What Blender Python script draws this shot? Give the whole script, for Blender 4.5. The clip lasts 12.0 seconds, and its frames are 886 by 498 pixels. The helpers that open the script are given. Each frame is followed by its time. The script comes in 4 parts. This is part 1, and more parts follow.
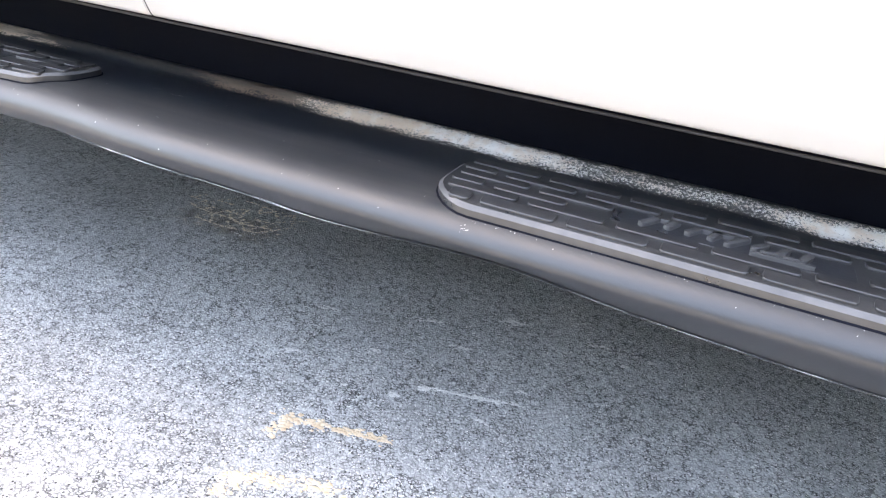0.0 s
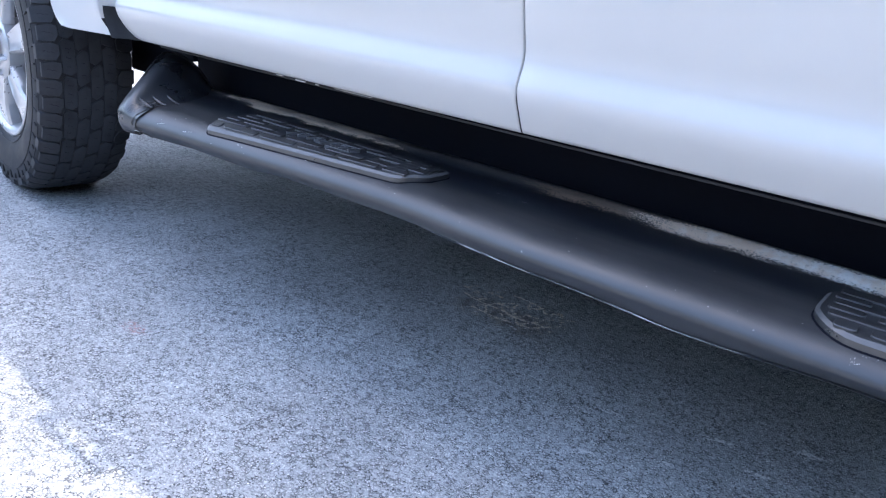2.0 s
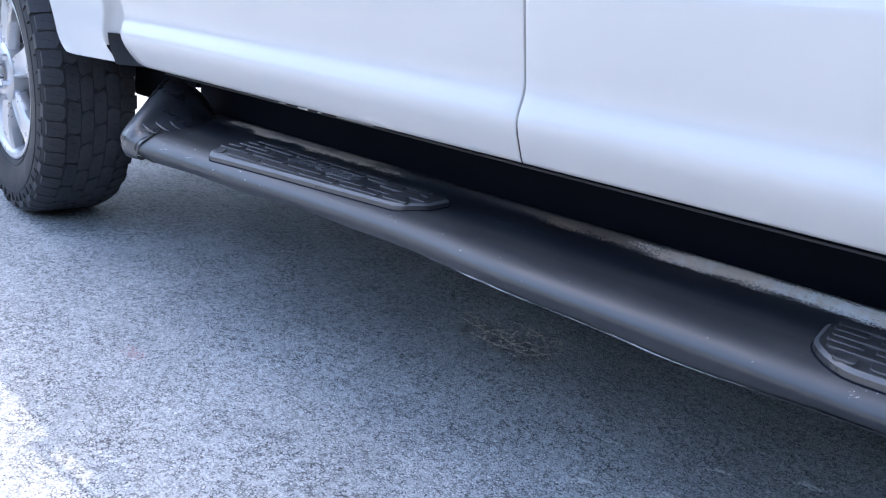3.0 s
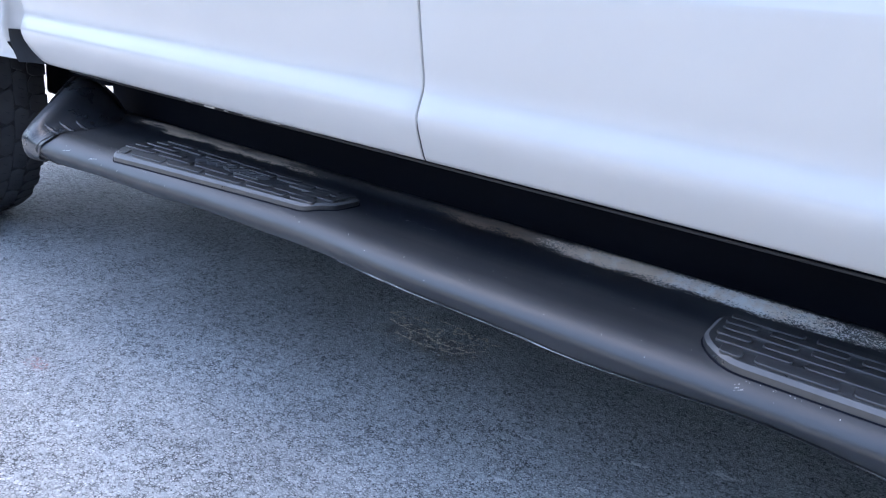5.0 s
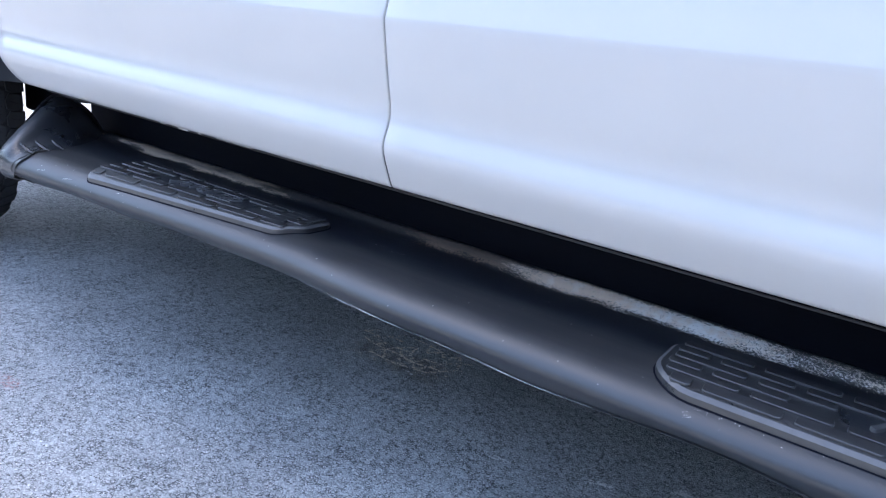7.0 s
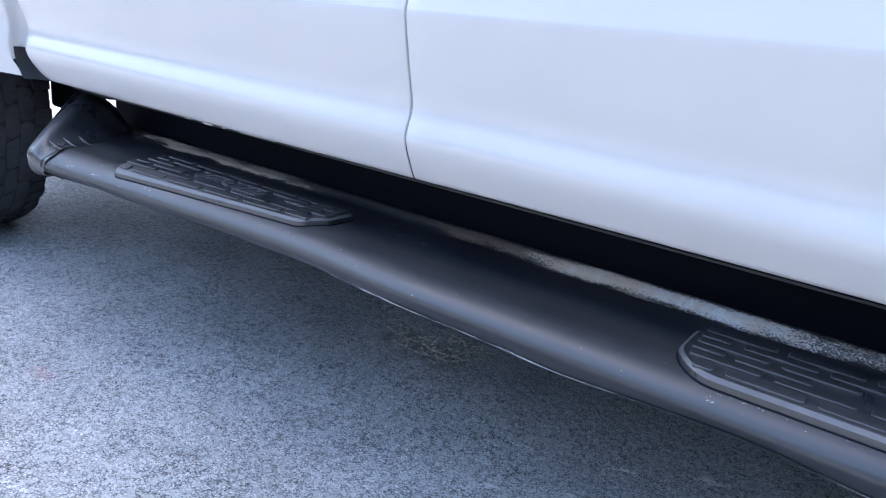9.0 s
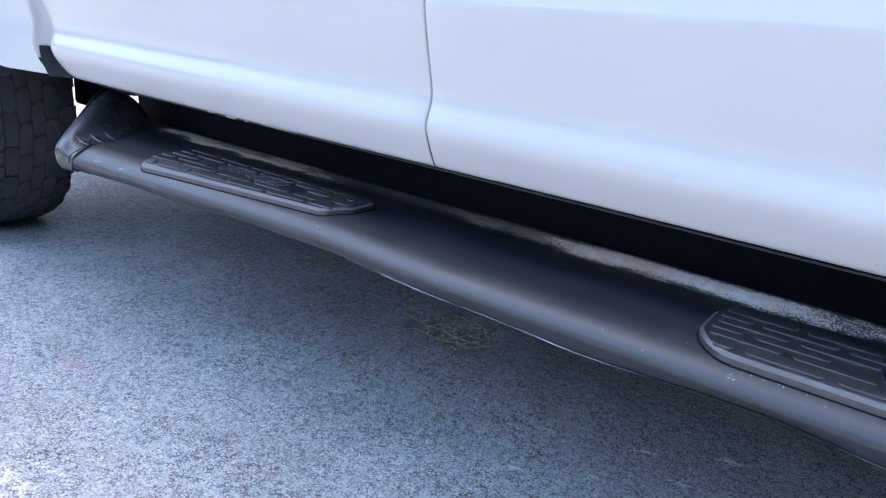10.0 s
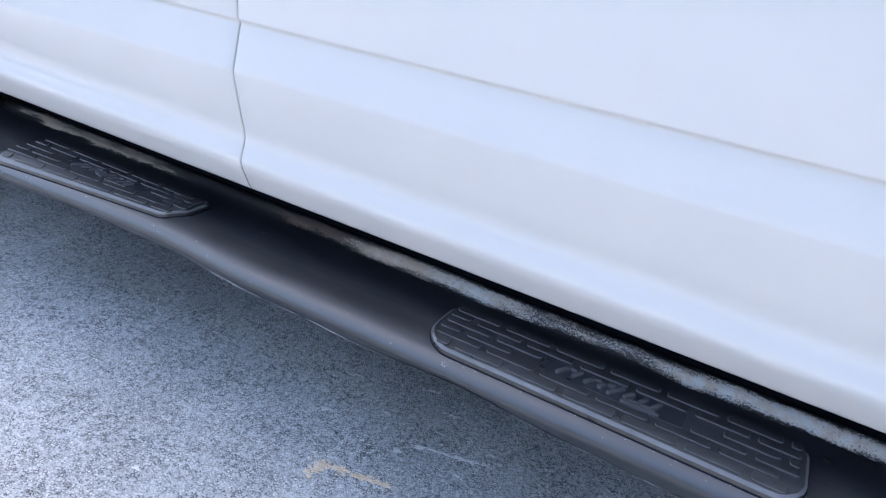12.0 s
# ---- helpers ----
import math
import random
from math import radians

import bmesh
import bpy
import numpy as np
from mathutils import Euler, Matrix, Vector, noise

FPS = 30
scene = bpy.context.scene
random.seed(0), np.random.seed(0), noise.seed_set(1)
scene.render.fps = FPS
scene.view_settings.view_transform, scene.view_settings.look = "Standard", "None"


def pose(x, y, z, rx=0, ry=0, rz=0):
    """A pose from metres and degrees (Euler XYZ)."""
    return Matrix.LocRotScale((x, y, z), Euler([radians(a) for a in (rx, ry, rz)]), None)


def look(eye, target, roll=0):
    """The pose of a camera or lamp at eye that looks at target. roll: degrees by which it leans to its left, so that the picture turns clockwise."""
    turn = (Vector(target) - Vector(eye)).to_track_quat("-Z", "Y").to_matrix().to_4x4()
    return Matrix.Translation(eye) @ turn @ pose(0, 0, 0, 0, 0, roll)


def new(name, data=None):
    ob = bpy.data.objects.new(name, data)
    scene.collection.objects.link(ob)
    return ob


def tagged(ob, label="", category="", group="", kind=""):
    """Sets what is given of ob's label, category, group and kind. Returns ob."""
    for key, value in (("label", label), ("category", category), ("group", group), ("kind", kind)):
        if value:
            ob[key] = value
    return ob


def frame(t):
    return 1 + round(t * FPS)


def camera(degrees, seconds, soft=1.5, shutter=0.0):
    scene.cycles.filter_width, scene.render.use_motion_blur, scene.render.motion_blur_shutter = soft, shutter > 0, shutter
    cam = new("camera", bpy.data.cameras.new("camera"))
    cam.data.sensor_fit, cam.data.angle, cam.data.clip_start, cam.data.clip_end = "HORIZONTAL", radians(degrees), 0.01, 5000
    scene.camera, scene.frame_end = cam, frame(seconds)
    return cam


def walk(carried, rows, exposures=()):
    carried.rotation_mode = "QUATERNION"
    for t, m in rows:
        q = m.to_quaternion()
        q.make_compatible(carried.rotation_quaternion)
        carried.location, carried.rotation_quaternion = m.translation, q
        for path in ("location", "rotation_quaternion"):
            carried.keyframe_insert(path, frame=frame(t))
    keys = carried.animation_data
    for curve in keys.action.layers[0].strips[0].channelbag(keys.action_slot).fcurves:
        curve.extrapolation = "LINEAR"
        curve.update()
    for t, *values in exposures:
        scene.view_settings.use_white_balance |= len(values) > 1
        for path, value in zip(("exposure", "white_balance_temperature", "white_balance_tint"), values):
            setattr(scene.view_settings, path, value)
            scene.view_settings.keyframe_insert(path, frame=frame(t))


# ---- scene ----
cam = camera(63.9, 12.0, soft=1.2)
PATH = [
    (0, (0.267, -0.665, 0.692), (-0.367, 1.013, -0.193), 6.9),
    (0.1, (0.247, -0.67, 0.696), (-0.421, 0.904, -0.131), 6.8),
    (0.2, (0.243, -0.658, 0.714), (-0.564, 0.953, -0.154), 4.8),
    (0.3, (0.217, -0.683, 0.724), (-0.555, 0.862, -0.068), 5.6),
    (0.5, (0.183, -0.701, 0.725), (-0.663, 0.931, -0.064), 6.7),
    (0.7, (0.151, -0.729, 0.734), (-0.724, 0.902, -0.025), 7.5),
    (1, (0.118, -0.751, 0.72), (-0.843, 0.83, -0.038), 6.7),
    (1.2, (0.11, -0.77, 0.719), (-0.903, 0.78, -0.037), 6),
    (1.5, (0.1, -0.787, 0.726), (-0.962, 0.745, 0.003), 6.1),
    (1.8, (0.097, -0.805, 0.719), (-1.001, 0.71, 0.014), 6.3),
    (2, (0.091, -0.815, 0.705), (-1.022, 0.693, 0.006), 6.4),
    (2.3, (0.088, -0.813, 0.716), (-1.038, 0.696, 0.04), 6.7),
    (2.5, (0.088, -0.818, 0.715), (-1.046, 0.691, 0.053), 6.7),
    (2.7, (0.088, -0.823, 0.714), (-1.047, 0.692, 0.067), 6.8),
    (4.3, (0.116, -0.776, 0.714), (-0.884, 0.722, 0.109), 6.6),
    (4.5, (0.123, -0.773, 0.713), (-0.918, 0.812, 0.076), 6.7),
    (4.8, (0.134, -0.76, 0.712), (-0.898, 0.833, 0.078), 6.8),
    (5, (0.136, -0.762, 0.719), (-0.888, 0.836, 0.089), 6.9),
    (5.3, (0.132, -0.772, 0.731), (-0.884, 0.833, 0.106), 7.1),
    (5.5, (0.134, -0.778, 0.731), (-0.878, 0.831, 0.109), 7.2),
    (5.8, (0.147, -0.759, 0.74), (-0.865, 0.852, 0.124), 7.4),
    (6, (0.156, -0.753, 0.736), (-0.855, 0.861, 0.124), 7.4),
    (6.3, (0.163, -0.75, 0.747), (-0.844, 0.87, 0.145), 7.6),
    (6.5, (0.167, -0.759, 0.745), (-0.837, 0.863, 0.143), 7.6),
    (6.7, (0.166, -0.76, 0.747), (-0.837, 0.865, 0.152), 7.6),
    (8.3, (0.174, -0.74, 0.75), (-0.834, 0.874, 0.137), 7.3),
    (8.5, (0.172, -0.748, 0.75), (-0.843, 0.861, 0.133), 7.2),
    (8.8, (0.171, -0.756, 0.749), (-0.86, 0.84, 0.125), 6.8),
    (9, (0.168, -0.772, 0.751), (-0.869, 0.818, 0.123), 6.5),
    (9.3, (0.169, -0.774, 0.754), (-0.883, 0.802, 0.115), 6.1),
    (9.5, (0.173, -0.779, 0.754), (-0.886, 0.791, 0.11), 5.8),
    (9.8, (0.173, -0.788, 0.749), (-0.894, 0.772, 0.097), 5.4),
    (10, (0.173, -0.794, 0.75), (-0.893, 0.765, 0.094), 5.2),
    (10.3, (0.179, -0.786, 0.75), (-0.876, 0.777, 0.085), 5),
    (10.5, (0.177, -0.782, 0.749), (-0.865, 0.786, 0.073), 5),
    (10.8, (0.182, -0.786, 0.756), (-0.826, 0.793, 0.056), 5),
    (11, (0.183, -0.796, 0.758), (-0.796, 0.793, 0.041), 5.2),
    (11.3, (0.177, -0.827, 0.769), (-0.75, 0.777, 0.017), 5.7),
    (11.5, (0.204, -0.856, 0.804), (-0.669, 0.762, 0.016), 6.4),
    (11.6, (0.216, -0.871, 0.835), (-0.591, 0.671, 0.073), 6.8),
    (11.7, (0.246, -0.872, 0.878), (-0.58, 0.746, 0.041), 6.9),
    (11.9, (0.345, -0.877, 0.98), (-0.425, 0.744, 0.097), 8),
    (12, (0.401, -0.914, 1.06), (-0.323, 0.729, 0.178), 9.8),
]
EXPOSURES = [(0.0, 3.63, 9700, 15), (0.4, 3.14, 7900, 13), (0.8, 2.72, 6950, 13), (1.3, 2.54, 6700, 13), (2.0, 2.50, 6750, 13), (11.0, 2.47, 6750, 13), (12.0, 2.50, 7150, 13)]
walk(cam, [(t, look(eye, target, roll)) for t, eye, target, roll in PATH], EXPOSURES)

# ---------------------------------------------------------------- light
SUN_DY, SUN_DX = 0.34, 0.35          # metres that a shadow runs to -y and +x for each metre of height
world = bpy.data.worlds.new("sky")
scene.world = world
world.use_nodes = True
wn = world.node_tree.nodes
sky = wn.new("ShaderNodeTexSky")
sky.sky_type = "NISHITA"
sky.sun_disc = False
elev = math.atan(1 / math.hypot(SUN_DY, SUN_DX))
sky.sun_elevation, sky.sun_rotation = elev, radians(-47)
sky.air_density, sky.dust_density, sky.ozone_density = 1.0, 1.7, 1.0
wn["Background"].inputs["Strength"].default_value = 0.15
world.node_tree.links.new(sky.outputs[0], wn["Background"].inputs[0])
sun = new("sun", bpy.data.lights.new("sun", "SUN"))
sun.data.energy, sun.data.angle, sun.data.color = 0.58, radians(0.6), (1.0, 0.975, 0.94)
sun.matrix_world = look((-SUN_DX * 9, SUN_DY * 9, 9), (0, 0, 0))
scene.view_settings.exposure = 0.0


# ---------------------------------------------------------------- materials
def material(name, colour, rough=0.5, metal=0.0, coat=0.0, spec=0.5):
    m = bpy.data.materials.new(name)
    m.use_nodes = True
    b = m.node_tree.nodes["Principled BSDF"]
    b.inputs["Base Color"].default_value = (*colour, 1)
    b.inputs["Roughness"].default_value = rough
    b.inputs["Metallic"].default_value = metal
    b.inputs["Coat Weight"].default_value = coat
    b.inputs["Coat Roughness"].default_value = 0.24
    b.inputs["Specular IOR Level"].default_value = spec
    return m


class Nodes:
    """Short hand for the node tree of a material."""

    def __init__(self, m):
        self.t = m.node_tree
        self.b = self.t.nodes["Principled BSDF"]
        self.pos = self.t.nodes.new("ShaderNodeTexCoord").outputs["Object"]

    def add(self, kind):
        return self.t.nodes.new(kind)

    def link(self, a, b):
        self.t.links.new(a, b)

    def noise(self, scale, detail=4.0, rough=0.55, vec=None):
        n = self.add("ShaderNodeTexNoise")
        n.inputs["Scale"].default_value, n.inputs["Detail"].default_value, n.inputs["Roughness"].default_value = scale, detail, rough
        self.link(vec or self.pos, n.inputs["Vector"])
        return n.outputs["Fac"]

    def cells(self, scale, feature="F1", vec=None):
        n = self.add("ShaderNodeTexVoronoi")
        n.feature = feature
        n.inputs["Scale"].default_value = scale
        self.link(vec or self.pos, n.inputs["Vector"])
        return n

    def ramp(self, fac, stops):
        n = self.add("ShaderNodeValToRGB")
        e = n.color_ramp.elements
        while len(e) < len(stops):
            e.new(0.5)
        for i, (p, c) in enumerate(stops):
            e[i].position = p
            e[i].color = (c, c, c, 1) if isinstance(c, (int, float)) else (*c, 1)
        self.link(fac, n.inputs[0])
        return n.outputs[0]

    def mix(self, fac, a, b, how="MIX"):
        n = self.add("ShaderNodeMix")
        n.data_type, n.blend_type = "RGBA", how
        for k, v in ((0, fac), (6, a), (7, b)):
            if isinstance(v, (int, float)):
                n.inputs[k].default_value = v if k == 0 else (v, v, v, 1)
            elif isinstance(v, tuple):
                n.inputs[k].default_value = (*v, 1)
            else:
                self.link(v, n.inputs[k])
        return n.outputs[2]

    def math(self, how, a, b=0.0, clamp=False):
        n = self.add("ShaderNodeMath")
        n.operation, n.use_clamp = how, clamp
        for k, v in ((0, a), (1, b)):
            if isinstance(v, (int, float)):
                n.inputs[k].default_value = v
            else:
                self.link(v, n.inputs[k])
        return n.outputs[0]

    def xyz(self):
        n = self.add("ShaderNodeSeparateXYZ")
        self.link(self.pos, n.inputs[0])
        return n.outputs

    def band(self, value, lo, hi, soft):
        """1 between lo and hi, falling to 0 over soft on both sides."""
        up = self.math("DIVIDE", self.math("SUBTRACT", value, lo - soft), soft, True)
        down = self.math("DIVIDE", self.math("SUBTRACT", hi + soft, value), soft, True)
        return self.math("MULTIPLY", up, down)

    def bump(self, height, strength, distance):
        n = self.add("ShaderNodeBump")
        n.inputs["Strength"].default_value, n.inputs["Distance"].default_value = strength, distance
        self.link(height, n.inputs["Height"])
        self.link(n.outputs[0], self.b.inputs["Normal"])

    def dots(self, scale, share, size):
        """Sparse tiny specks."""
        v = self.cells(scale)
        s = self.add("ShaderNodeSeparateColor")
        self.link(v.outputs["Color"], s.inputs[0])
        near = self.math("LESS_THAN", v.outputs["Distance"], size)
        return self.math("MULTIPLY", near, self.math("LESS_THAN", s.outputs[0], share))

    def colour(self, c):
        self.link(c, self.b.inputs["Base Color"])

    def rough(self, r):
        self.link(r, self.b.inputs["Roughness"])


def asphalt_material():
    m = material("asphalt", (0.25, 0.25, 0.25), 0.7, spec=0.5)
    n = Nodes(m)
    warp = n.add("ShaderNodeMix")
    warp.data_type = "VECTOR"
    wn3 = n.add("ShaderNodeTexNoise")
    wn3.inputs["Scale"].default_value, wn3.inputs["Detail"].default_value = 160, 3
    n.link(n.pos, wn3.inputs["Vector"])
    warp.inputs[0].default_value = 0.006
    n.link(n.pos, warp.inputs[4])
    n.link(wn3.outputs["Color"], warp.inputs[5])
    bent = warp.outputs[1]
    stones = n.cells(230, vec=bent)
    gaps = n.cells(160, "DISTANCE_TO_EDGE", bent).outputs["Distance"]
    grit = n.noise(760, 3, 0.7)
    coarse = n.noise(215, 3, 0.62)
    broad = n.noise(2.6, 5, 0.6)
    mid = n.noise(34, 5, 0.7)
    sep = n.add("ShaderNodeSeparateColor")
    n.link(stones.outputs["Color"], sep.inputs[0])
    chip = n.ramp(sep.outputs[0], [(0.0, (0.40, 0.412, 0.420)), (0.5, (0.495, 0.514, 0.524)), (0.88, (0.57, 0.588, 0.594)), (1.0, (0.74, 0.745, 0.735))])
    base = n.mix(n.ramp(grit, [(0.42, 0.0), (0.58, 0.6)]), chip, (0.505, 0.521, 0.530))
    worn = n.ramp(n.noise(16, 4, 0.65), [(0.38, 0.25), (0.62, 1.0)])
    crack = n.math("MULTIPLY", n.ramp(gaps, [(0.0, 1.0), (0.08, 0.9), (0.15, 0.0)]), n.ramp(n.noise(95, 3, 0.65), [(0.44, 0.0), (0.55, 1.0)]))
    base = n.mix(n.math("MULTIPLY", crack, worn), base, (0.06, 0.06, 0.062))
    base = n.mix(0.5, base, n.ramp(broad, [(0.3, (0.72, 0.72, 0.72)), (0.7, (1.50, 1.50, 1.48))]), "MULTIPLY")
    base = n.mix(0.18, base, n.ramp(mid, [(0.3, (0.60, 0.60, 0.60)), (0.7, (1.25, 1.25, 1.24))]), "MULTIPLY")
    base = n.mix(1.0, base, n.ramp(coarse, [(0.34, (0.80, 0.80, 0.80)), (0.46, (1.02, 1.02, 1.015)), (0.62, (1.20, 1.20, 1.19))]), "MULTIPLY")
    lean = n.add("ShaderNodeMapping")
    lean.inputs["Scale"].default_value = (0.75, 1.25, 1.0)
    lean.inputs["Rotation"].default_value = (0, 0, 0.75)
    n.link(bent, lean.inputs["Vector"])
    craze = n.cells(150, "DISTANCE_TO_EDGE", lean.outputs[0]).outputs["Distance"]
    broken = n.math("MULTIPLY", n.ramp(n.noise(60, 3, 0.6), [(0.46, 0.0), (0.55, 1.0)]), n.ramp(n.noise(7, 4, 0.6), [(0.36, 0.35), (0.60, 1.0)]))
    base = n.mix(n.math("MULTIPLY", n.ramp(craze, [(0.0, 0.95), (0.07, 0.85), (0.13, 0.0)]), broken), base, (0.055, 0.055, 0.058))
    base = n.mix(n.dots(200, 0.17, 0.32), base, (0.05, 0.05, 0.052))
    # Two layers of pale dots paint the glints on the aggregate.
    base = n.mix(n.dots(170, 0.10, 0.22), base, (0.92, 0.92, 0.88))
    base = n.mix(n.dots(240, 0.14, 0.28), base, (0.80, 0.80, 0.78))
    x, y, z = n.xyz()
    # a dried footprint-like mud print
    veins = n.cells(34, "DISTANCE_TO_EDGE", n.pos).outputs["Distance"]
    vein = n.math("MULTIPLY", n.ramp(veins, [(0.0, 1.0), (0.14, 0.0)]), n.ramp(n.noise(45, 3), [(0.42, 0.0), (0.58, 1.0)]))
    print_mask = n.math("MULTIPLY", n.band(x, -0.77, -0.58, 0.05), n.band(y, 0.445, 0.515, 0.03))
    base = n.mix(n.math("MULTIPLY", vein, print_mask), base, (0.75, 0.68, 0.58))
    base = n.mix(n.math("MULTIPLY", print_mask, n.ramp(n.noise(28, 4, 0.6), [(0.35, 0.15), (0.65, 0.75)])), base, (0.17, 0.14, 0.12))
    # a faint red scuff
    red = n.math("MULTIPLY", n.band(x, -1.145, -1.105, 0.02), n.band(y, -0.172, -0.155, 0.012))
    red = n.math("MULTIPLY", red, n.ramp(n.noise(120, 3), [(0.45, 0.0), (0.6, 1.0)]))
    base = n.mix(n.math("MULTIPLY", red, 0.6), base, (0.55, 0.24, 0.22))
    n.colour(base)
    n.rough(n.ramp(mid, [(0.3, 0.50), (0.7, 0.68)]))
    height = n.mix(0.62, n.ramp(gaps, [(0.0, 0.0), (0.25, 1.0)]), coarse)
    n.bump(n.mix(0.3, height, grit), 1.0, 0.0036)
    return m


def paint_material():
    m = material("white_paint", (0.80, 0.81, 0.82), 0.32, coat=1.0)
    n = Nodes(m)
    dust = n.noise(6, 5, 0.6)
    n.colour(n.mix(n.ramp(dust, [(0.35, 0.0), (0.75, 0.35)]), (0.62, 0.615, 0.60), (0.57, 0.565, 0.55)))
    n.rough(n.ramp(dust, [(0.3, 0.28), (0.7, 0.40)]))
    n.bump(n.noise(240, 2, 0.5), 0.05, 0.0006)
    return m


def board_material():
    """Black powder coat with dust, a painted sheen and the dried dirt along the inner lip."""
    m = material("board_coat", (0.012, 0.013, 0.016), 0.32, spec=0.90)
    m.node_tree.nodes["Principled BSDF"].inputs["IOR"].default_value = 1.60
    n = Nodes(m)
    x, y, z = n.xyz()
    streak = n.add("ShaderNodeMapping")
    streak.inputs["Scale"].default_value = (3, 70, 20)
    n.link(n.pos, streak.inputs["Vector"])
    grain = n.noise(1.0, 5, 0.6, streak.outputs[0])
    fine = n.noise(520, 2, 0.6)
    soft = n.noise(14, 4, 0.6)
    coat = n.mix(n.ramp(soft, [(0.35, 0.0), (0.8, 0.5)]), (0.005, 0.008, 0.014), (0.011, 0.016, 0.025))
    coat = n.mix(n.math("MULTIPLY", n.ramp(grain, [(0.50, 0.0), (0.70, 0.28)]), n.band(y, 0.06, 0.18, 0.03)), coat, (0.030, 0.034, 0.040))
    dusty = n.math("MULTIPLY", n.ramp(grain, [(0.30, 0.35), (0.62, 1.0)]), n.band(y, 0.010, 0.062, 0.045))
    dusty = n.math("MULTIPLY", dusty, n.ramp(soft, [(0.3, 0.55), (0.65, 1.0)]))
    coat = n.mix(n.math("MULTIPLY", dusty, 0.75), coat, (0.064, 0.060, 0.057))
    # dirt: tan by the front, speckled pale along the middle and the rear
    wob = n.math("MULTIPLY", n.math("SUBTRACT", n.noise(9, 4, 0.6), 0.5), 0.030)
    edge = n.band(n.math("ADD", y, wob), 0.1845, 0.1965, 0.019)
    thin_edge = n.band(n.math("ADD", y, wob), 0.1890, 0.2010, 0.017)
    speck = n.noise(300, 4, 0.85)
    long = n.add("ShaderNodeMapping")
    long.inputs["Scale"].default_value = (11, 60, 60)
    n.link(n.pos, long.inputs["Vector"])
    cloud = n.noise(1.0, 5, 0.7, long.outputs[0])
    tan_zone = n.band(x, -1.24, -0.92, 0.20)
    thin_zone = n.band(x, -0.40, -0.22, 0.18)
    pale_zone = n.math("ADD", n.band(x, -0.22, 0.02, 0.10), n.math("ADD", n.math("MULTIPLY", n.band(x, 0.10, 0.40, 0.08), 0.46), n.band(x, 0.46, 0.9, 0.12)), True)

    def cover(zone, grainy, keep, edge=edge):
        d = n.math("MULTIPLY", edge, zone)
        t = n.math("ADD", n.math("MULTIPLY", speck, grainy), n.math("MULTIPLY", cloud, 1.0 - grainy))
        t = n.math("ADD", n.math("MULTIPLY", n.math("SUBTRACT", t, 0.5), 5.4), 0.5)
        a = n.math("SUBTRACT", d, t)
        return n.math("MULTIPLY", n.ramp(n.math("ADD", a, 0.5), [(keep - 0.04, 0.0), (keep + 0.11, 1.0)]), n.ramp(d, [(0.02, 0.0), (0.12, 1.0)]))

    coat = n.mix(n.math("MULTIPLY", cover(thin_zone, 0.6, 0.57, thin_edge), 0.85), coat, (0.34, 0.24, 0.18))
    coat = n.mix(cover(tan_zone, 0.45, 0.60, thin_edge), coat, (0.68, 0.54, 0.42))
    # Greyer band paints the sheen that the door throws on the inner lip.
    lip_sheen = n.math("MULTIPLY", n.band(n.math("ADD", y, n.math("MULTIPLY", wob, 0.3)), 0.193, 0.203, 0.008), n.band(x, -1.1, -0.2, 0.2))
    coat = n.mix(n.math("MULTIPLY", lip_sheen, n.ramp(cloud, [(0.3, 0.4), (0.7, 0.9)])), coat, (0.095, 0.085, 0.08))
    haze = n.math("MULTIPLY", n.band(n.math("ADD", y, n.math("MULTIPLY", wob, 0.5)), 0.184, 0.198, 0.016), n.band(x, -0.25, 0.9, 0.1))
    coat = n.mix(n.math("MULTIPLY", haze, 0.35), coat, (0.20, 0.185, 0.17))
    pale = cover(pale_zone, 0.70, 0.46)
    tint = n.math("ADD", n.ramp(n.noise(38, 4, 0.65), [(0.42, 0.0), (0.66, 0.75)]), n.math("MULTIPLY", n.band(x, -0.40, -0.13, 0.09), 0.7), True)
    coat = n.mix(pale, coat, n.mix(tint, (0.97, 0.95, 0.92), (0.82, 0.64, 0.50)))
    coat = n.mix(n.math("MULTIPLY", n.math("MULTIPLY", n.dots(330, 0.004, 0.20), n.band(y, 0.03, 0.19, 0.01)), 0.6), coat, (0.45, 0.45, 0.46))
    n.colour(coat)
    sheen = n.ramp(soft, [(0.3, 0.40), (0.7, 0.48)])
    n.rough(n.mix(pale, sheen, 0.85))
    n.bump(fine, 0.25, 0.0006)
    return m


def rubber_material(name, dark, light, rough, spec=0.4):
    m = material(name, dark, rough, spec=spec)
    n = Nodes(m)
    a = n.noise(18, 5, 0.65)
    f = n.noise(260, 3, 0.6)
    n.colour(n.mix(n.ramp(a, [(0.35, 0.0), (0.75, 1.0)]), dark, light))
    n.rough(n.ramp(a, [(0.3, rough - 0.08), (0.7, rough + 0.1)]))
    n.bump(f, 0.35, 0.0008)
    return m


def alloy_material():
    m = material("alloy", (0.62, 0.63, 0.65), 0.4, metal=0.6)
    n = Nodes(m)
    n.rough(n.ramp(n.noise(25, 4), [(0.3, 0.26), (0.7, 0.38)]))
    n.colour(n.ramp(n.noise(9, 4), [(0.35, (0.50, 0.50, 0.505)), (0.65, (0.62, 0.62, 0.625))]))
    return m


def flake_material(name, a, b):
    m = material(name, a, 0.8)
    n = Nodes(m)
    n.colour(n.mix(n.ramp(n.noise(90, 3), [(0.4, 0.0), (0.6, 1.0)]), a, b))
    return m


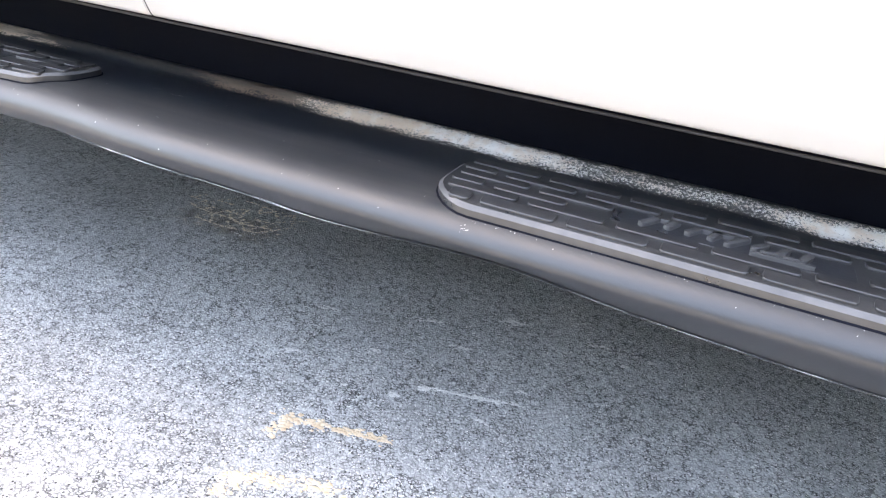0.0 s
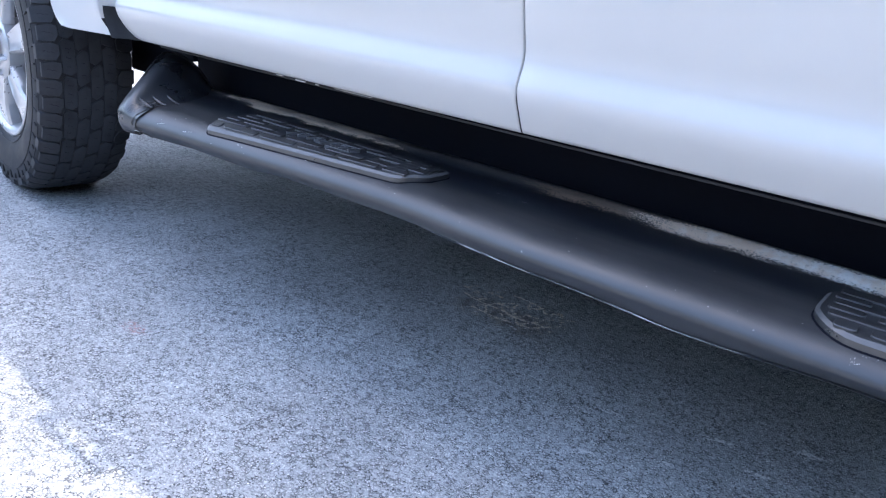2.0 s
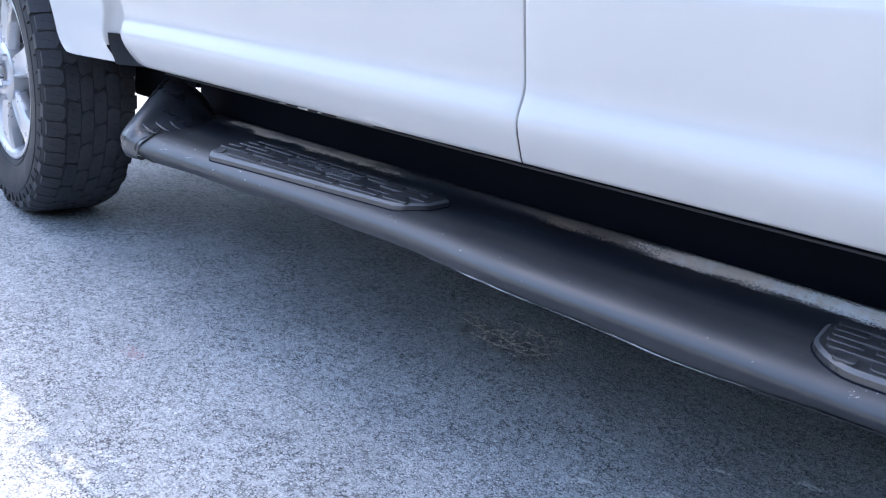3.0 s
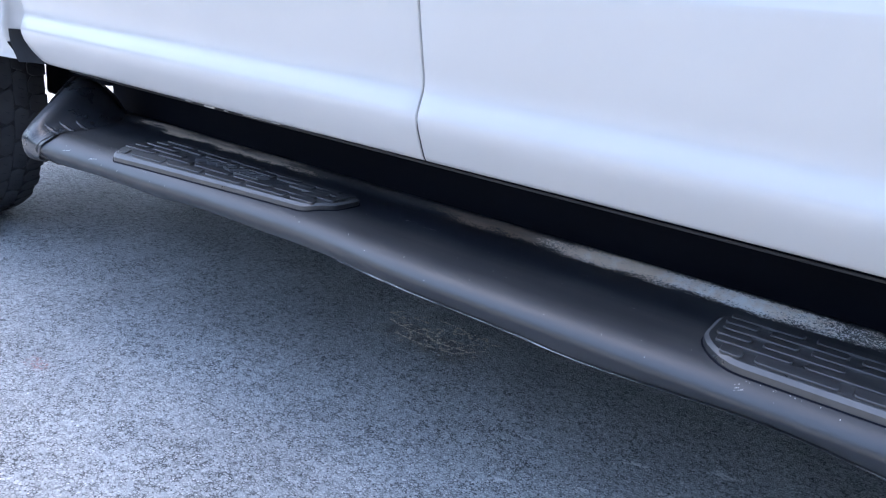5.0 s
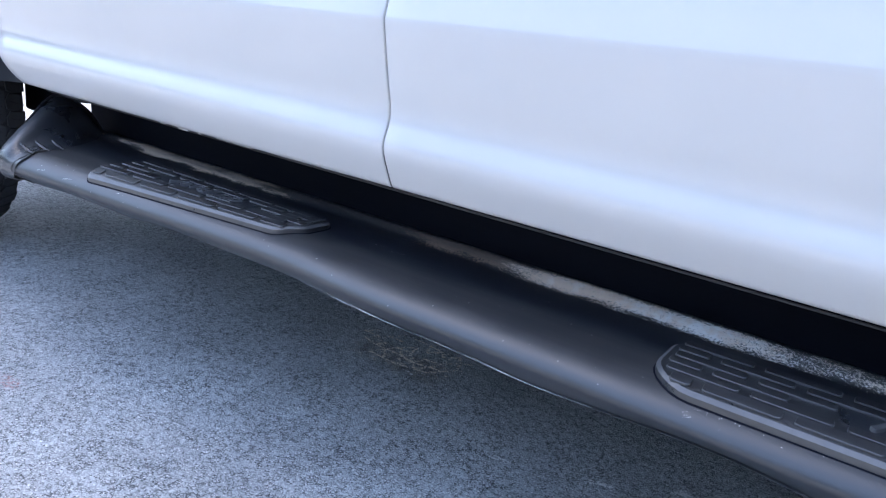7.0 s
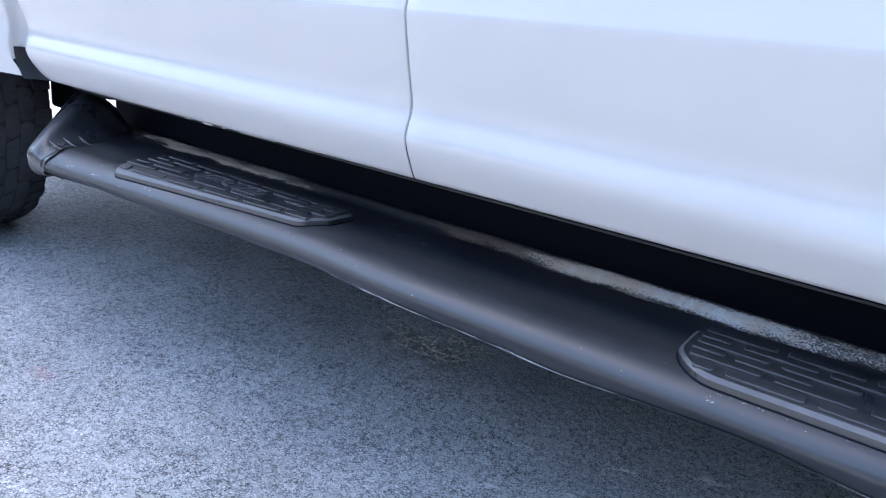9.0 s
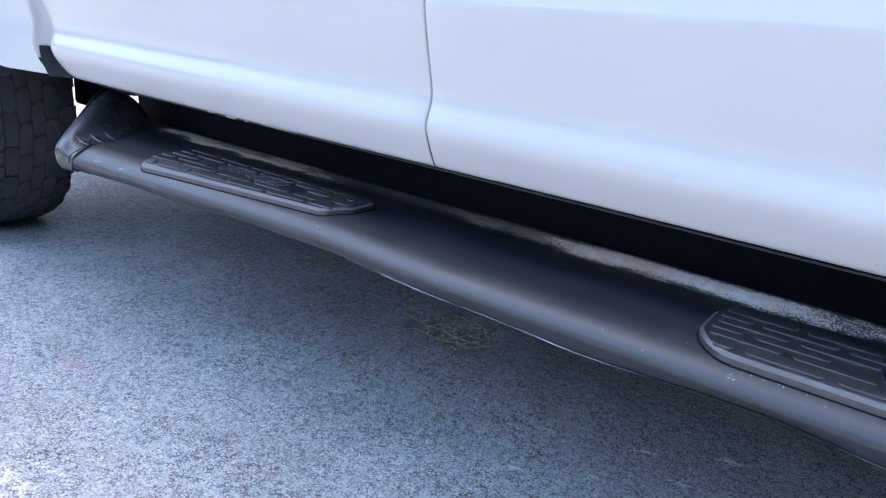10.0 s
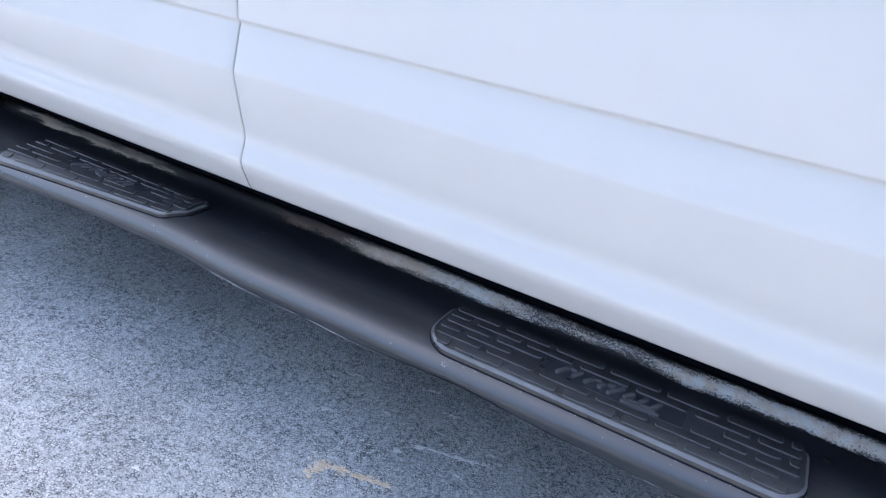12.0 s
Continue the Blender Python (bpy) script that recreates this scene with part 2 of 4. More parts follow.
SKY_BLOCK = rubber_material("sky_block_dark", (0.010, 0.013, 0.011), (0.026, 0.032, 0.025), 0.9)
ASPHALT = asphalt_material()
PAINT = paint_material()
COAT = board_material()
PAD = rubber_material("pad_rubber", (0.026, 0.027, 0.029), (0.056, 0.057, 0.060), 0.34, 0.95)
# Lighter rubber for chamfers: the light their angle catches, as base colour.
LIT_RUBBER = rubber_material("lit_chamfer_rubber", (0.085, 0.086, 0.090), (0.14, 0.141, 0.146), 0.36, 0.8)
EMBLEM = rubber_material("emblem_rubber", (0.070, 0.071, 0.074), (0.12, 0.12, 0.125), 0.34)
CAP = rubber_material("cap_plastic", (0.022, 0.025, 0.030), (0.040, 0.043, 0.050), 0.30, 0.7)
TREAD = rubber_material("tread_rubber", (0.026, 0.028, 0.033), (0.052, 0.055, 0.062), 0.58)
# Darker than the tread, which puts the grooves' shade into the colour.
TYRE = rubber_material("tyre_rubber", (0.015, 0.016, 0.019), (0.034, 0.035, 0.040), 0.60)
BLACK = rubber_material("under_black", (0.0045, 0.0058, 0.012), (0.008, 0.010, 0.018), 0.7, 0.14)
TRIM = rubber_material("trim_plastic", (0.012, 0.012, 0.013), (0.020, 0.020, 0.022), 0.55, 0.25)
SEAL = rubber_material("seal_rubber", (0.030, 0.031, 0.034), (0.060, 0.061, 0.065), 0.5)
MUD = flake_material("dried_mud", (0.78, 0.68, 0.55), (0.88, 0.80, 0.68))
ALLOY = alloy_material()
DARK_METAL = material("dark_metal", (0.05, 0.05, 0.052), 0.45, metal=0.8)
BADGE = material("badge_enamel", (0.06, 0.07, 0.11), 0.25, coat=0.8)
CHROME = material("chrome", (0.75, 0.75, 0.77), 0.16, metal=1.0)
BARE_EDGE = material("worn_edge", (0.55, 0.56, 0.58), 0.45, metal=0.2)
WHITE_BITS = flake_material("white_bits", (0.86, 0.86, 0.84), (0.7, 0.7, 0.68))
YELLOW = flake_material("yellowed_paint", (0.72, 0.56, 0.38), (0.82, 0.70, 0.54))
CHALK = flake_material("chalk_scrape", (0.70, 0.70, 0.69), (0.80, 0.80, 0.79))


# ---------------------------------------------------------------- mesh helpers
def finish(bm, mat, angle=35):
    me = bpy.data.meshes.new("mesh")
    bmesh.ops.recalc_face_normals(bm, faces=bm.faces)
    bm.to_mesh(me)
    bm.free()
    me.materials.append(mat)
    me.shade_smooth()
    me.set_sharp_from_angle(angle=radians(angle))
    return me


def part(name, bm, mat, parent=None, label="", m=None, angle=35):
    data = finish(bm, mat, angle) if isinstance(bm, bmesh.types.BMesh) else bm
    ob = new(name, data)
    ob.parent = parent
    if m is not None:
        ob.matrix_basis = m
    return tagged(ob, label)


def empty(name, parent=None, m=None):
    ob = new(name)
    ob.empty_display_size = 0.1
    ob.parent = parent
    if m is not None:
        ob.matrix_basis = m
    return ob


def loft(rings, closed=True, caps=True):
    """Skin over rings of equally many points."""
    bm = bmesh.new()
    vs = [[bm.verts.new(p) for p in r] for r in rings]
    k = len(rings[0])
    for a, b in zip(vs, vs[1:]):
        for i in range(k if closed else k - 1):
            bm.faces.new((a[i], a[(i + 1) % k], b[(i + 1) % k], b[i]))
    if caps and closed:
        bm.faces.new(vs[0])
        bm.faces.new(list(reversed(vs[-1])))
    return bm


def smooth_path(pts, per=6):
    """Catmull-Rom through points."""
    out = []
    p = [Vector(a) for a in pts]
    q = [2 * p[0] - p[1], *p, 2 * p[-1] - p[-2]]
    for i in range(1, len(q) - 2):
        a, b, c, d = q[i - 1:i + 3]
        for j in range(per):
            t = j / per
            out.append(0.5 * (2 * b + (c - a) * t + (2 * a - 5 * b + 4 * c - d) * t * t + (3 * b - a - 3 * c + d) * t ** 3))
    return [*out, p[-1]]


def box(x0, x1, y0, y1, z0, z1, bevel=0.0, seg=2, bm=None):
    bm2 = bmesh.new()
    bmesh.ops.create_cube(bm2, size=1)
    bmesh.ops.scale(bm2, vec=(x1 - x0, y1 - y0, z1 - z0), verts=bm2.verts)
    bmesh.ops.translate(bm2, vec=((x0 + x1) / 2, (y0 + y1) / 2, (z0 + z1) / 2), verts=bm2.verts)
    if bevel:
        bmesh.ops.bevel(bm2, geom=bm2.edges[:], offset=bevel, segments=seg, affect="EDGES", profile=0.5)
    return bm2 if bm is None else join(bm, bm2)


def join(bm, other):
    me = bpy.data.meshes.new("tmp")
    other.to_mesh(me)
    other.free()
    bm.from_mesh(me)
    bpy.data.meshes.remove(me)
    return bm


def revolve(profile, steps=96, closed=False):
    """Turn a profile of (y, r) about the y axis."""
    bm = bmesh.new()
    rings = []
    for i in range(steps):
        a = 2 * math.pi * i / steps
        rings.append([bm.verts.new((r * math.sin(a), y, -r * math.cos(a))) for y, r in profile])
    k = len(profile)
    for i in range(steps):
        a, b = rings[i], rings[(i + 1) % steps]
        for j in range(k if closed else k - 1):
            bm.faces.new((a[j], a[(j + 1) % k], b[(j + 1) % k], b[j]))
    bmesh.ops.remove_doubles(bm, verts=bm.verts, dist=1e-5)
    return bm


def prism(outline, z0, z1, bevel=0.0, seg=2):
    """An upright block over an outline in x, y, its upper rim rounded."""
    bm = bmesh.new()
    low = [bm.verts.new((x, y, z0)) for x, y in outline]
    top = [bm.verts.new((x, y, z1)) for x, y in outline]
    k = len(outline)
    for i in range(k):
        bm.faces.new((low[i], low[(i + 1) % k], top[(i + 1) % k], top[i]))
    bm.faces.new(list(reversed(low)))
    bm.faces.new(top)
    if bevel:
        rim = [e for e in bm.edges if all(abs(v.co.z - z1) < 1e-7 for v in e.verts)]
        bmesh.ops.bevel(bm, geom=rim, offset=bevel, segments=seg, affect="EDGES", profile=0.5)
    return bm


def rounded(x0, x1, y0, y1, radii, steps=8):
    """Outline with one radius for each corner: front left, front right, back right, back left (front is low y)."""
    out = []
    for (cx, cy, sx, sy, start), r in zip(((x0, y0, 1, 1, 180), (x1, y0, -1, 1, 270), (x1, y1, -1, -1, 0), (x0, y1, 1, -1, 90)), radii):
        for i in range(steps + 1):
            a = radians(start + 90 * i / steps)
            out.append((cx + sx * r + r * math.cos(a), cy + sy * r + r * math.sin(a)))
    return out


# ---------------------------------------------------------------- ground
def ground():
    bm = bmesh.new()
    bmesh.ops.create_grid(bm, x_segments=40, y_segments=40, size=300)
    ob = part("ground", bm, ASPHALT)
    tagged(ob, "worn grey asphalt parking surface with fine aggregate", "ground", kind="structure")


ground()

# unseen dark ring, added to block low skylight; its height varies by direction
def horizon():
    rings = []
    for i in range(73):
        a = 2 * math.pi * i / 72
        h = 6.8 + 1.6 * math.sin(a) + 3.6 * math.cos(a) + 1.0 * noise.noise(Vector((math.cos(a) * 2.3, math.sin(a) * 2.3, 0.4)))
        rings.append([(16 * math.cos(a), 16 * math.sin(a), z) for z in (-0.05, 0.3 * h, 0.6 * h, h)])
    return loft(rings, closed=False)


tagged(part("backdrop", horizon(), SKY_BLOCK, angle=80), "unseen dark ring that blocks low sky round the lot", "backdrop", kind="structure")

# ---------------------------------------------------------------- truck body
SIDE = [(0.5160, 0.0520), (0.5210, 0.0470), (0.5330, 0.0402), (0.5480, 0.0322), (0.5640, 0.0242), (0.5800, 0.0194), (0.5950, 0.0222), (0.6090, 0.0266),
        (0.6220, 0.0282), (0.6380, 0.0256), (0.6600, 0.0186), (0.6900, 0.0098), (0.7200, 0.0012), (0.7380, -0.0034), (0.7470, -0.0047), (0.7560, -0.0035),
        (0.7900, 0.0030), (0.8150, 0.0074), (0.8225, 0.0088), (0.8262, 0.0074), (0.8300, 0.0036), (0.8340, 0.0024), (0.8420, 0.0018), (0.8600, 0.0008), (0.9200, -0.0036),
        (1.0000, -0.0060), (1.1000, -0.0040), (1.2000, 0.0040)]
SIDE_LINE = [(a.x, a.y) for a in smooth_path([(z, y, 0) for z, y in SIDE], 4)]


def side_y(z):
    """How far in the body side lies at height z."""
    for (a, ya), (b, yb) in zip(SIDE_LINE, SIDE_LINE[1:]):
        if a <= z <= b:
            return ya + (yb - ya) * (z - a) / max(b - a, 1e-9)
    return SIDE_LINE[0][1] if z < SIDE_LINE[0][0] else SIDE_LINE[-1][1]


def door_panel(x0, x1, corner0=0.0):
    """A pressed door skin with turned-in edges. corner0: radius of the lower front corner."""
    bm = bmesh.new()
    hem = 0.0022
    cols = 40
    rows = []
    for z, y in SIDE_LINE:
        lead = 0.0
        if corner0 and z < 0.516 + corner0:
            h = corner0 - (z - 0.516)
            lead = corner0 - math.sqrt(max(corner0 ** 2 - h ** 2, 0))
        a, b = x0 + lead, x1
        ring = [(a, y + 0.030, z), (a, y + hem, z), (a + hem * 0.3, y + hem * 0.3, z), (a + hem, y, z)]
        ring += [(a + hem + (b - a - 2 * hem) * i / cols, y, z) for i in range(1, cols)]
        ring += [(b - hem, y, z), (b - hem * 0.3, y + hem * 0.3, z), (b, y + hem, z), (b, y + 0.030, z)]
        rows.append(ring)
    first = rows[0]
    rows.insert(0, [(x, max(y, 0.0545) + 0.004, z + 0.0015) for x, y, z in first])
    rows.insert(0, [(x, max(y, 0.0545) + 0.045, z + 0.004) for x, y, z in first])
    vs = [[bm.verts.new(p) for p in r] for r in rows]
    for a, b in zip(vs, vs[1:]):
        for i in range(len(a) - 1):
            bm.faces.new((a[i], a[i + 1], b[i + 1], b[i]))
    # the crease under the handle line climbs slightly to the rear
    for v in bm.verts:
        if v.co.z > 0.65:
            w = min((v.co.z - 0.65) / 0.08, 1.0)
            v.co.z += w * 0.021 * (v.co.x + 0.433)
        elif v.co.z < 0.566:              # the lower edge climbs a little too
            f = min(max((v.co.x + 0.9) / 0.9, 0.0), 1.0)
            v.co.z += 0.0022 * f * f * (3 - 2 * f) * min((0.566 - v.co.z) / 0.04, 1.0)
    return bm


SEAM = -0.433
truck = empty("pickup_truck", m=pose(0, 0, 0))
tagged(truck, "white four-door pickup truck with black running board, parked", "pickup truck")
part("front_door", door_panel(-1.480, SEAM - 0.0012, 0.052), PAINT, truck, "glossy white front door skin", angle=60)
part("rear_door", door_panel(SEAM + 0.0012, 0.78), PAINT, truck, "glossy white rear door skin", angle=60)

def seam_filler():
    """Black strip added inside the gap between the doors to darken it."""
    rings = []
    for z, y in SIDE_LINE:
        if z > 1.0:
            break
        d = 0.0022 + 0.0040 * min(max((z - 0.565) / 0.02, 0.0), 1.0)
        lift = 0.021 * (SEAM + 0.433) * min(max((z - 0.65) / 0.08, 0.0), 1.0)
        rings.append([(SEAM - 0.0011, y + d, z + lift), (SEAM + 0.0011, y + d, z + lift), (SEAM + 0.0011, y + d + 0.012, z + lift), (SEAM - 0.0011, y + d + 0.012, z + lift)])
    return loft(rings)


part("gap_darkener", seam_filler(), TRIM, truck, "black strip that darkens the door gap")

WX, WZ = -2.205, 0.402                 # centre of the wheel arch
WHEEL_X, WHEEL_Y = -2.150, 0.141        # middle of the front wheel


def front_fender():
    """Wheel arch panel from the arch lip to the door gap, its rear edge curled in."""
    bm = bmesh.new()
    rings = []
    n = 130
    for i in range(n + 1):
        a = radians(-17 + 214 * i / n)          # from the rear foot round to the front foot
        rx, rz = 0.470 * math.cos(a), 0.470 * math.sin(a)
        ax, az = WX + rx, WZ + rz
        az = max(az, 0.513)
        if az == 0.513:
            ax = WX + math.copysign(math.sqrt(0.470 ** 2 - 0.111 ** 2), rx)
        ax += math.copysign(0.030 * max(0.0, 1 - (az - 0.513) / 0.045) ** 2 + 0.012, rx)
        # outer boundary
        ca, sa = math.cos(a), math.sin(a)
        reach = min((-1.576 - WX) / ca if ca > 1e-6 else 9e9, (-2.95 - WX) / ca if ca < -1e-6 else 9e9, (1.08 - WZ) / sa if sa > 1e-6 else 9e9)
        bx, bz = WX + reach * ca, max(WZ + reach * sa, 0.513)
        flare = 0.004
        row = [(ax, flare + 0.05, az), (ax, flare + 0.006, az), (ax + 0.004 * ca, flare, az + 0.004 * max(sa, 0))]
        for j in range(1, 11):
            f = j / 10
            x, z = ax + (bx - ax) * f, az + (bz - az) * f
            g = min(f * 1.0, 1)
            y = flare * (1 - g) + (side_y(max(z, 0.517)) * 0.55 + 0.016) * g
            row.append((x, y, z))
        rings.append(row)
    vs = [[bm.verts.new(p) for p in r] for r in rings]
    for a, b in zip(vs, vs[1:]):
        for i in range(len(a) - 1):
            bm.faces.new((a[i], a[i + 1], b[i + 1], b[i]))
    bmesh.ops.remove_doubles(bm, verts=bm.verts, dist=1e-5)
    for v in bm.verts:
        t = min(max((-1.680 - v.co.x) / 0.065, 0.0), 1.0)
        if v.co.x > -1.9:
            v.co.z = max(v.co.z, 0.513 + 0.030 * t * t)
        if v.co.z < 0.566 and v.co.x > -1.70:
            v.co.x += 0.030 * ((0.566 - v.co.z) / 0.053) ** 2 * (v.co.x + 1.70) / 0.10
    return bm


part("front_fender", front_fender(), PAINT, truck, "white front fender round the wheel arch", angle=60)


def fender_foot():
    """The strip of fender between arch and door, with its curled rear edge."""
    rings = []
    for i in range(30):
        z = 0.548 + (1.05 - 0.548) * (i / 29) ** 1.3
        y = side_y(max(z, 0.517)) * 0.55 + 0.016
        r = []
        for x, dy in ((-1.608, 0.0), (-1.602, 0.0), (-1.597, 0.0012), (-1.594, 0.004), (-1.592, 0.012), (-1.586, 0.024), (-1.564, 0.032), (-1.552, 0.040), (-1.536, 0.044), (-1.515, 0.046)):
            r.append((x + 0.024, y + dy - 0.0014, z))
        rings.append(r)
    return loft(rings, closed=False)


part("fender_return", fender_foot(), PAINT, truck, "white curled rear edge of the fender", angle=60)


def splash_clip():
    """Black strip that follows the rounded lower corner of the door."""
    rings = []
    for i in range(13):
        f = i / 12
        z = 0.576 - 0.066 * f
        lean = 0.026 + 0.034 * f ** 2.0
        y = side_y(0.53) * 0.55 + 0.014
        rings.append([(x + lean, y + dy, z) for x, dy in ((-1.590, -0.002), (-1.582, 0.002), (-1.574, 0.012), (-1.564, 0.024), (-1.552, 0.032), (-1.530, 0.036), (-1.530, 0.070), (-1.590, 0.070))])
    return loft(rings)


part("splash_trim", splash_clip(), TRIM, truck, "black plastic trim at the fender's lower rear corner")


def wheel_liner():
    rings = []
    for i in range(25):
        a = radians(15 + 150 * i / 24)
        rings.append([(WX + r * math.cos(a), y, WZ + r * math.sin(a)) for y, r in ((0.06, 0.475), (0.10, 0.500), (0.55, 0.500), (0.55, 0.515), (0.10, 0.515), (0.055, 0.49))])
    return loft(rings)


part("wheel_liner", wheel_liner(), BLACK, truck)


def upper_body():
    """Closed cab, hood and bed behind the pressed sides."""
    WIDTH = 2.0
    cab = [(-1.62, 1.2), (-0.95, 1.90), (-0.7, 1.93), (0.55, 1.93), (0.85, 1.88), (0.95, 1.2)]
    rings = []
    for y, inset in ((0.020, 0.0), (0.06, 0.03), (0.255, 1.0), (WIDTH - 0.245, 1.0), (WIDTH - 0.06, 0.03), (WIDTH - 0.004, 0.0)):
        rings.append([(x, y, z if (inset == 1.0 or z < 1.3) else 1.2 + (z - 1.2) * inset) for x, z in cab])
    return loft(rings)


part("cab_roof", upper_body(), PAINT, truck, "white cab roof")
part("hood", box(-2.95, -1.56, 0.004, 1.97, 1.02, 1.17, 0.02, 3), PAINT, truck, "white hood")
part("mirror_arm", box(-1.375, -1.180, -0.026, -0.013, 1.188, 1.198, 0.003), TRIM, truck, "black arm of the door mirror")
part("mirror_foot", box(-1.375, -1.330, -0.0135, 0.010, 1.180, 1.200, 0.003), TRIM, truck)
part("mirror_foot", box(-1.225, -1.180, -0.0135, 0.010, 1.180, 1.200, 0.003), TRIM, truck)
part("bed_side", box(0.79, 2.85, 0.0, 0.06, 0.56, 1.32, 0.02, 3), PAINT, truck, "white pickup bed side")
part("bed_side", box(0.79, 2.85, 1.94, 2.0, 0.56, 1.32, 0.02, 3), PAINT, truck, "white pickup bed side")
part("bed_floor", box(0.79, 2.85, 0.06, 1.94, 0.70, 0.80), BLACK, truck)
part("far_side", box(-1.55, 0.78, 1.94, 2.0, 0.52, 1.2, 0.02, 3), PAINT, truck, "white far side of the cab")
part("cab_floor", box(-1.48, 0.78, 0.30, 1.70, 0.47, 0.55), BLACK, truck)
part("front_bulkhead", box(-2.9, -2.75, 0.1, 1.9, 0.45, 1.03, 0.02), BLACK, truck)
part("firewall", box(-1.56, -1.50, 0.12, 1.88, 0.50, 1.2), BLACK, truck)
part("frame_rail", box(-2.8, 2.6, 0.52, 0.60, 0.44, 0.56, 0.01), BLACK, truck)
part("frame_rail", box(-2.8, 2.6, 1.40, 1.48, 0.44, 0.56, 0.01), BLACK, truck)


# Unseen far side pieces, added to stop light coming in under the truck.
part("far_sill_block", box(-1.50, 1.20, 1.67, 1.90, 0.37, 0.55, 0.02), BLACK, truck)
part("far_board_block", box(-1.40, 0.90, 1.78, 2.05, 0.340, 0.401, 0.02, 3), CAP, truck, "unseen black far side board that blocks light under the truck")
part("tailgate", box(2.80, 2.86, 0.065, 1.935, 0.58, 1.30, 0.02, 3), PAINT, truck, "white tailgate")
part("front_panel", box(-2.98, -2.90, 0.10, 1.90, 0.52, 1.015, 0.03, 3), PAINT, truck, "white front panel")
part("far_fender", box(-2.95, -1.56, 1.945, 1.995, 0.86, 1.015, 0.015, 3), PAINT, truck, "white far side fender")
# Unseen underbody blocks, added to keep the ground below dark.
part("tank_light_block", box(-0.75, 0.75, 0.66, 1.30, 0.30, 0.50, 0.05, 3), BLACK, truck)
part("driveline_light_block", box(-2.0, -0.80, 0.80, 1.20, 0.32, 0.55, 0.06, 3), BLACK, truck)


def rocker():
    """Black sill behind the running board, rounded below."""
    prof = smooth_path([(0, 0.100, 0.545), (0, 0.108, 0.530), (0, 0.175, 0.520), (0, 0.232, 0.498), (0, 0.240, 0.450), (0, 0.244, 0.400), (0, 0.262, 0.372), (0, 0.33, 0.36)], 4)
    prof = [(p.y, p.z) for p in prof] + [(0.33, 0.545)]
    return loft([[(x, y, z) for y, z in prof] for x in (-1.507, -1.47, -0.5, 0.5, 1.2)])


part("body_mount", box(-1.92, -1.705, 0.29, 0.33, 0.376, 0.60, 0.01, 3), BLACK, truck)
plate = [(-1.712, 0.441), (-1.650, 0.438), (-1.604, 0.442), (-1.604, 0.60), (-1.712, 0.60)]
part("body_mount", loft([[(x, y, z) for x, z in plate] for y in (0.290, 0.318)]), BLACK, truck)
# White slivers stand in for sunlit ground seen through the gap under the door.
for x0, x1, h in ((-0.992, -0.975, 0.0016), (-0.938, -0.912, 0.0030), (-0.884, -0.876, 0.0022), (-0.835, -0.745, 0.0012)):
    part("gap_light_sliver", box(x0, x1, 0.066, 0.070, 0.5120 - h, 0.5120, 0.0004, 1), PAINT, truck, "white sliver in place of daylight seen under the door")
seal = [[(x, 0.078 + 0.0018 * math.cos(a), 0.5075 + 0.0018 * math.sin(a)) for a in (0.3, 1.35, 2.4, 3.45, 4.5, 5.5)] for x in (-1.40, -0.7, 0.0, 0.76)]
part("sill_seal", loft(seal), SEAL, truck, "grey rubber seal under the doors")
part("rocker_panel", rocker(), BLACK, truck, "black lower sill panel")

# ---------------------------------------------------------------- wheels
def tyre_mesh():
    side = [(0.086, 0.233), (0.097, 0.241), (0.108, 0.262), (0.117, 0.290), (0.1205, 0.318), (0.1195, 0.345), (0.1160, 0.3700), (0.1080, 0.3835), (0.094, 0.3925), (0.068, 0.3975), (0.03, 0.3985)]
    prof = [(-y, r) for y, r in side] + [(y, r) for y, r in reversed(side)] + [(0.074, 0.225), (-0.074, 0.225)]
    bm = revolve(prof, 120, True)
    # short radial ribs near the shoulder, long and short in turn
    for i in range(56):
        a = 2 * math.pi * (i + 0.25) / 56
        for s in (-1, 1):
            b = box(-0.0018, 0.0018, s * 0.1185 - 0.003, s * 0.1185 + 0.003, -0.366, -0.352 + 0.010 * (i % 2), 0.0008, 1)
            bmesh.ops.rotate(b, cent=(0, 0, 0), matrix=Matrix.Rotation(-a, 3, "Y"), verts=b.verts)
            join(bm, b)
    # raised rings on the side wall
    for r, y in ((0.262, 0.1085), (0.338, 0.1200), (0.369, 0.1160)):
        for s in (-1, 1):
            join(bm, revolve([(s * (y - 0.001), r - 0.0022), (s * (y + 0.0016), r - 0.001), (s * (y + 0.0016), r + 0.001), (s * (y - 0.001), r + 0.0022)], 96))
    return finish(bm, TYRE, 40)


def tread_drop(y):
    """How far the crown falls away towards the shoulder."""
    return max(0.0, abs(y) - 0.060) ** 2 * 5.5


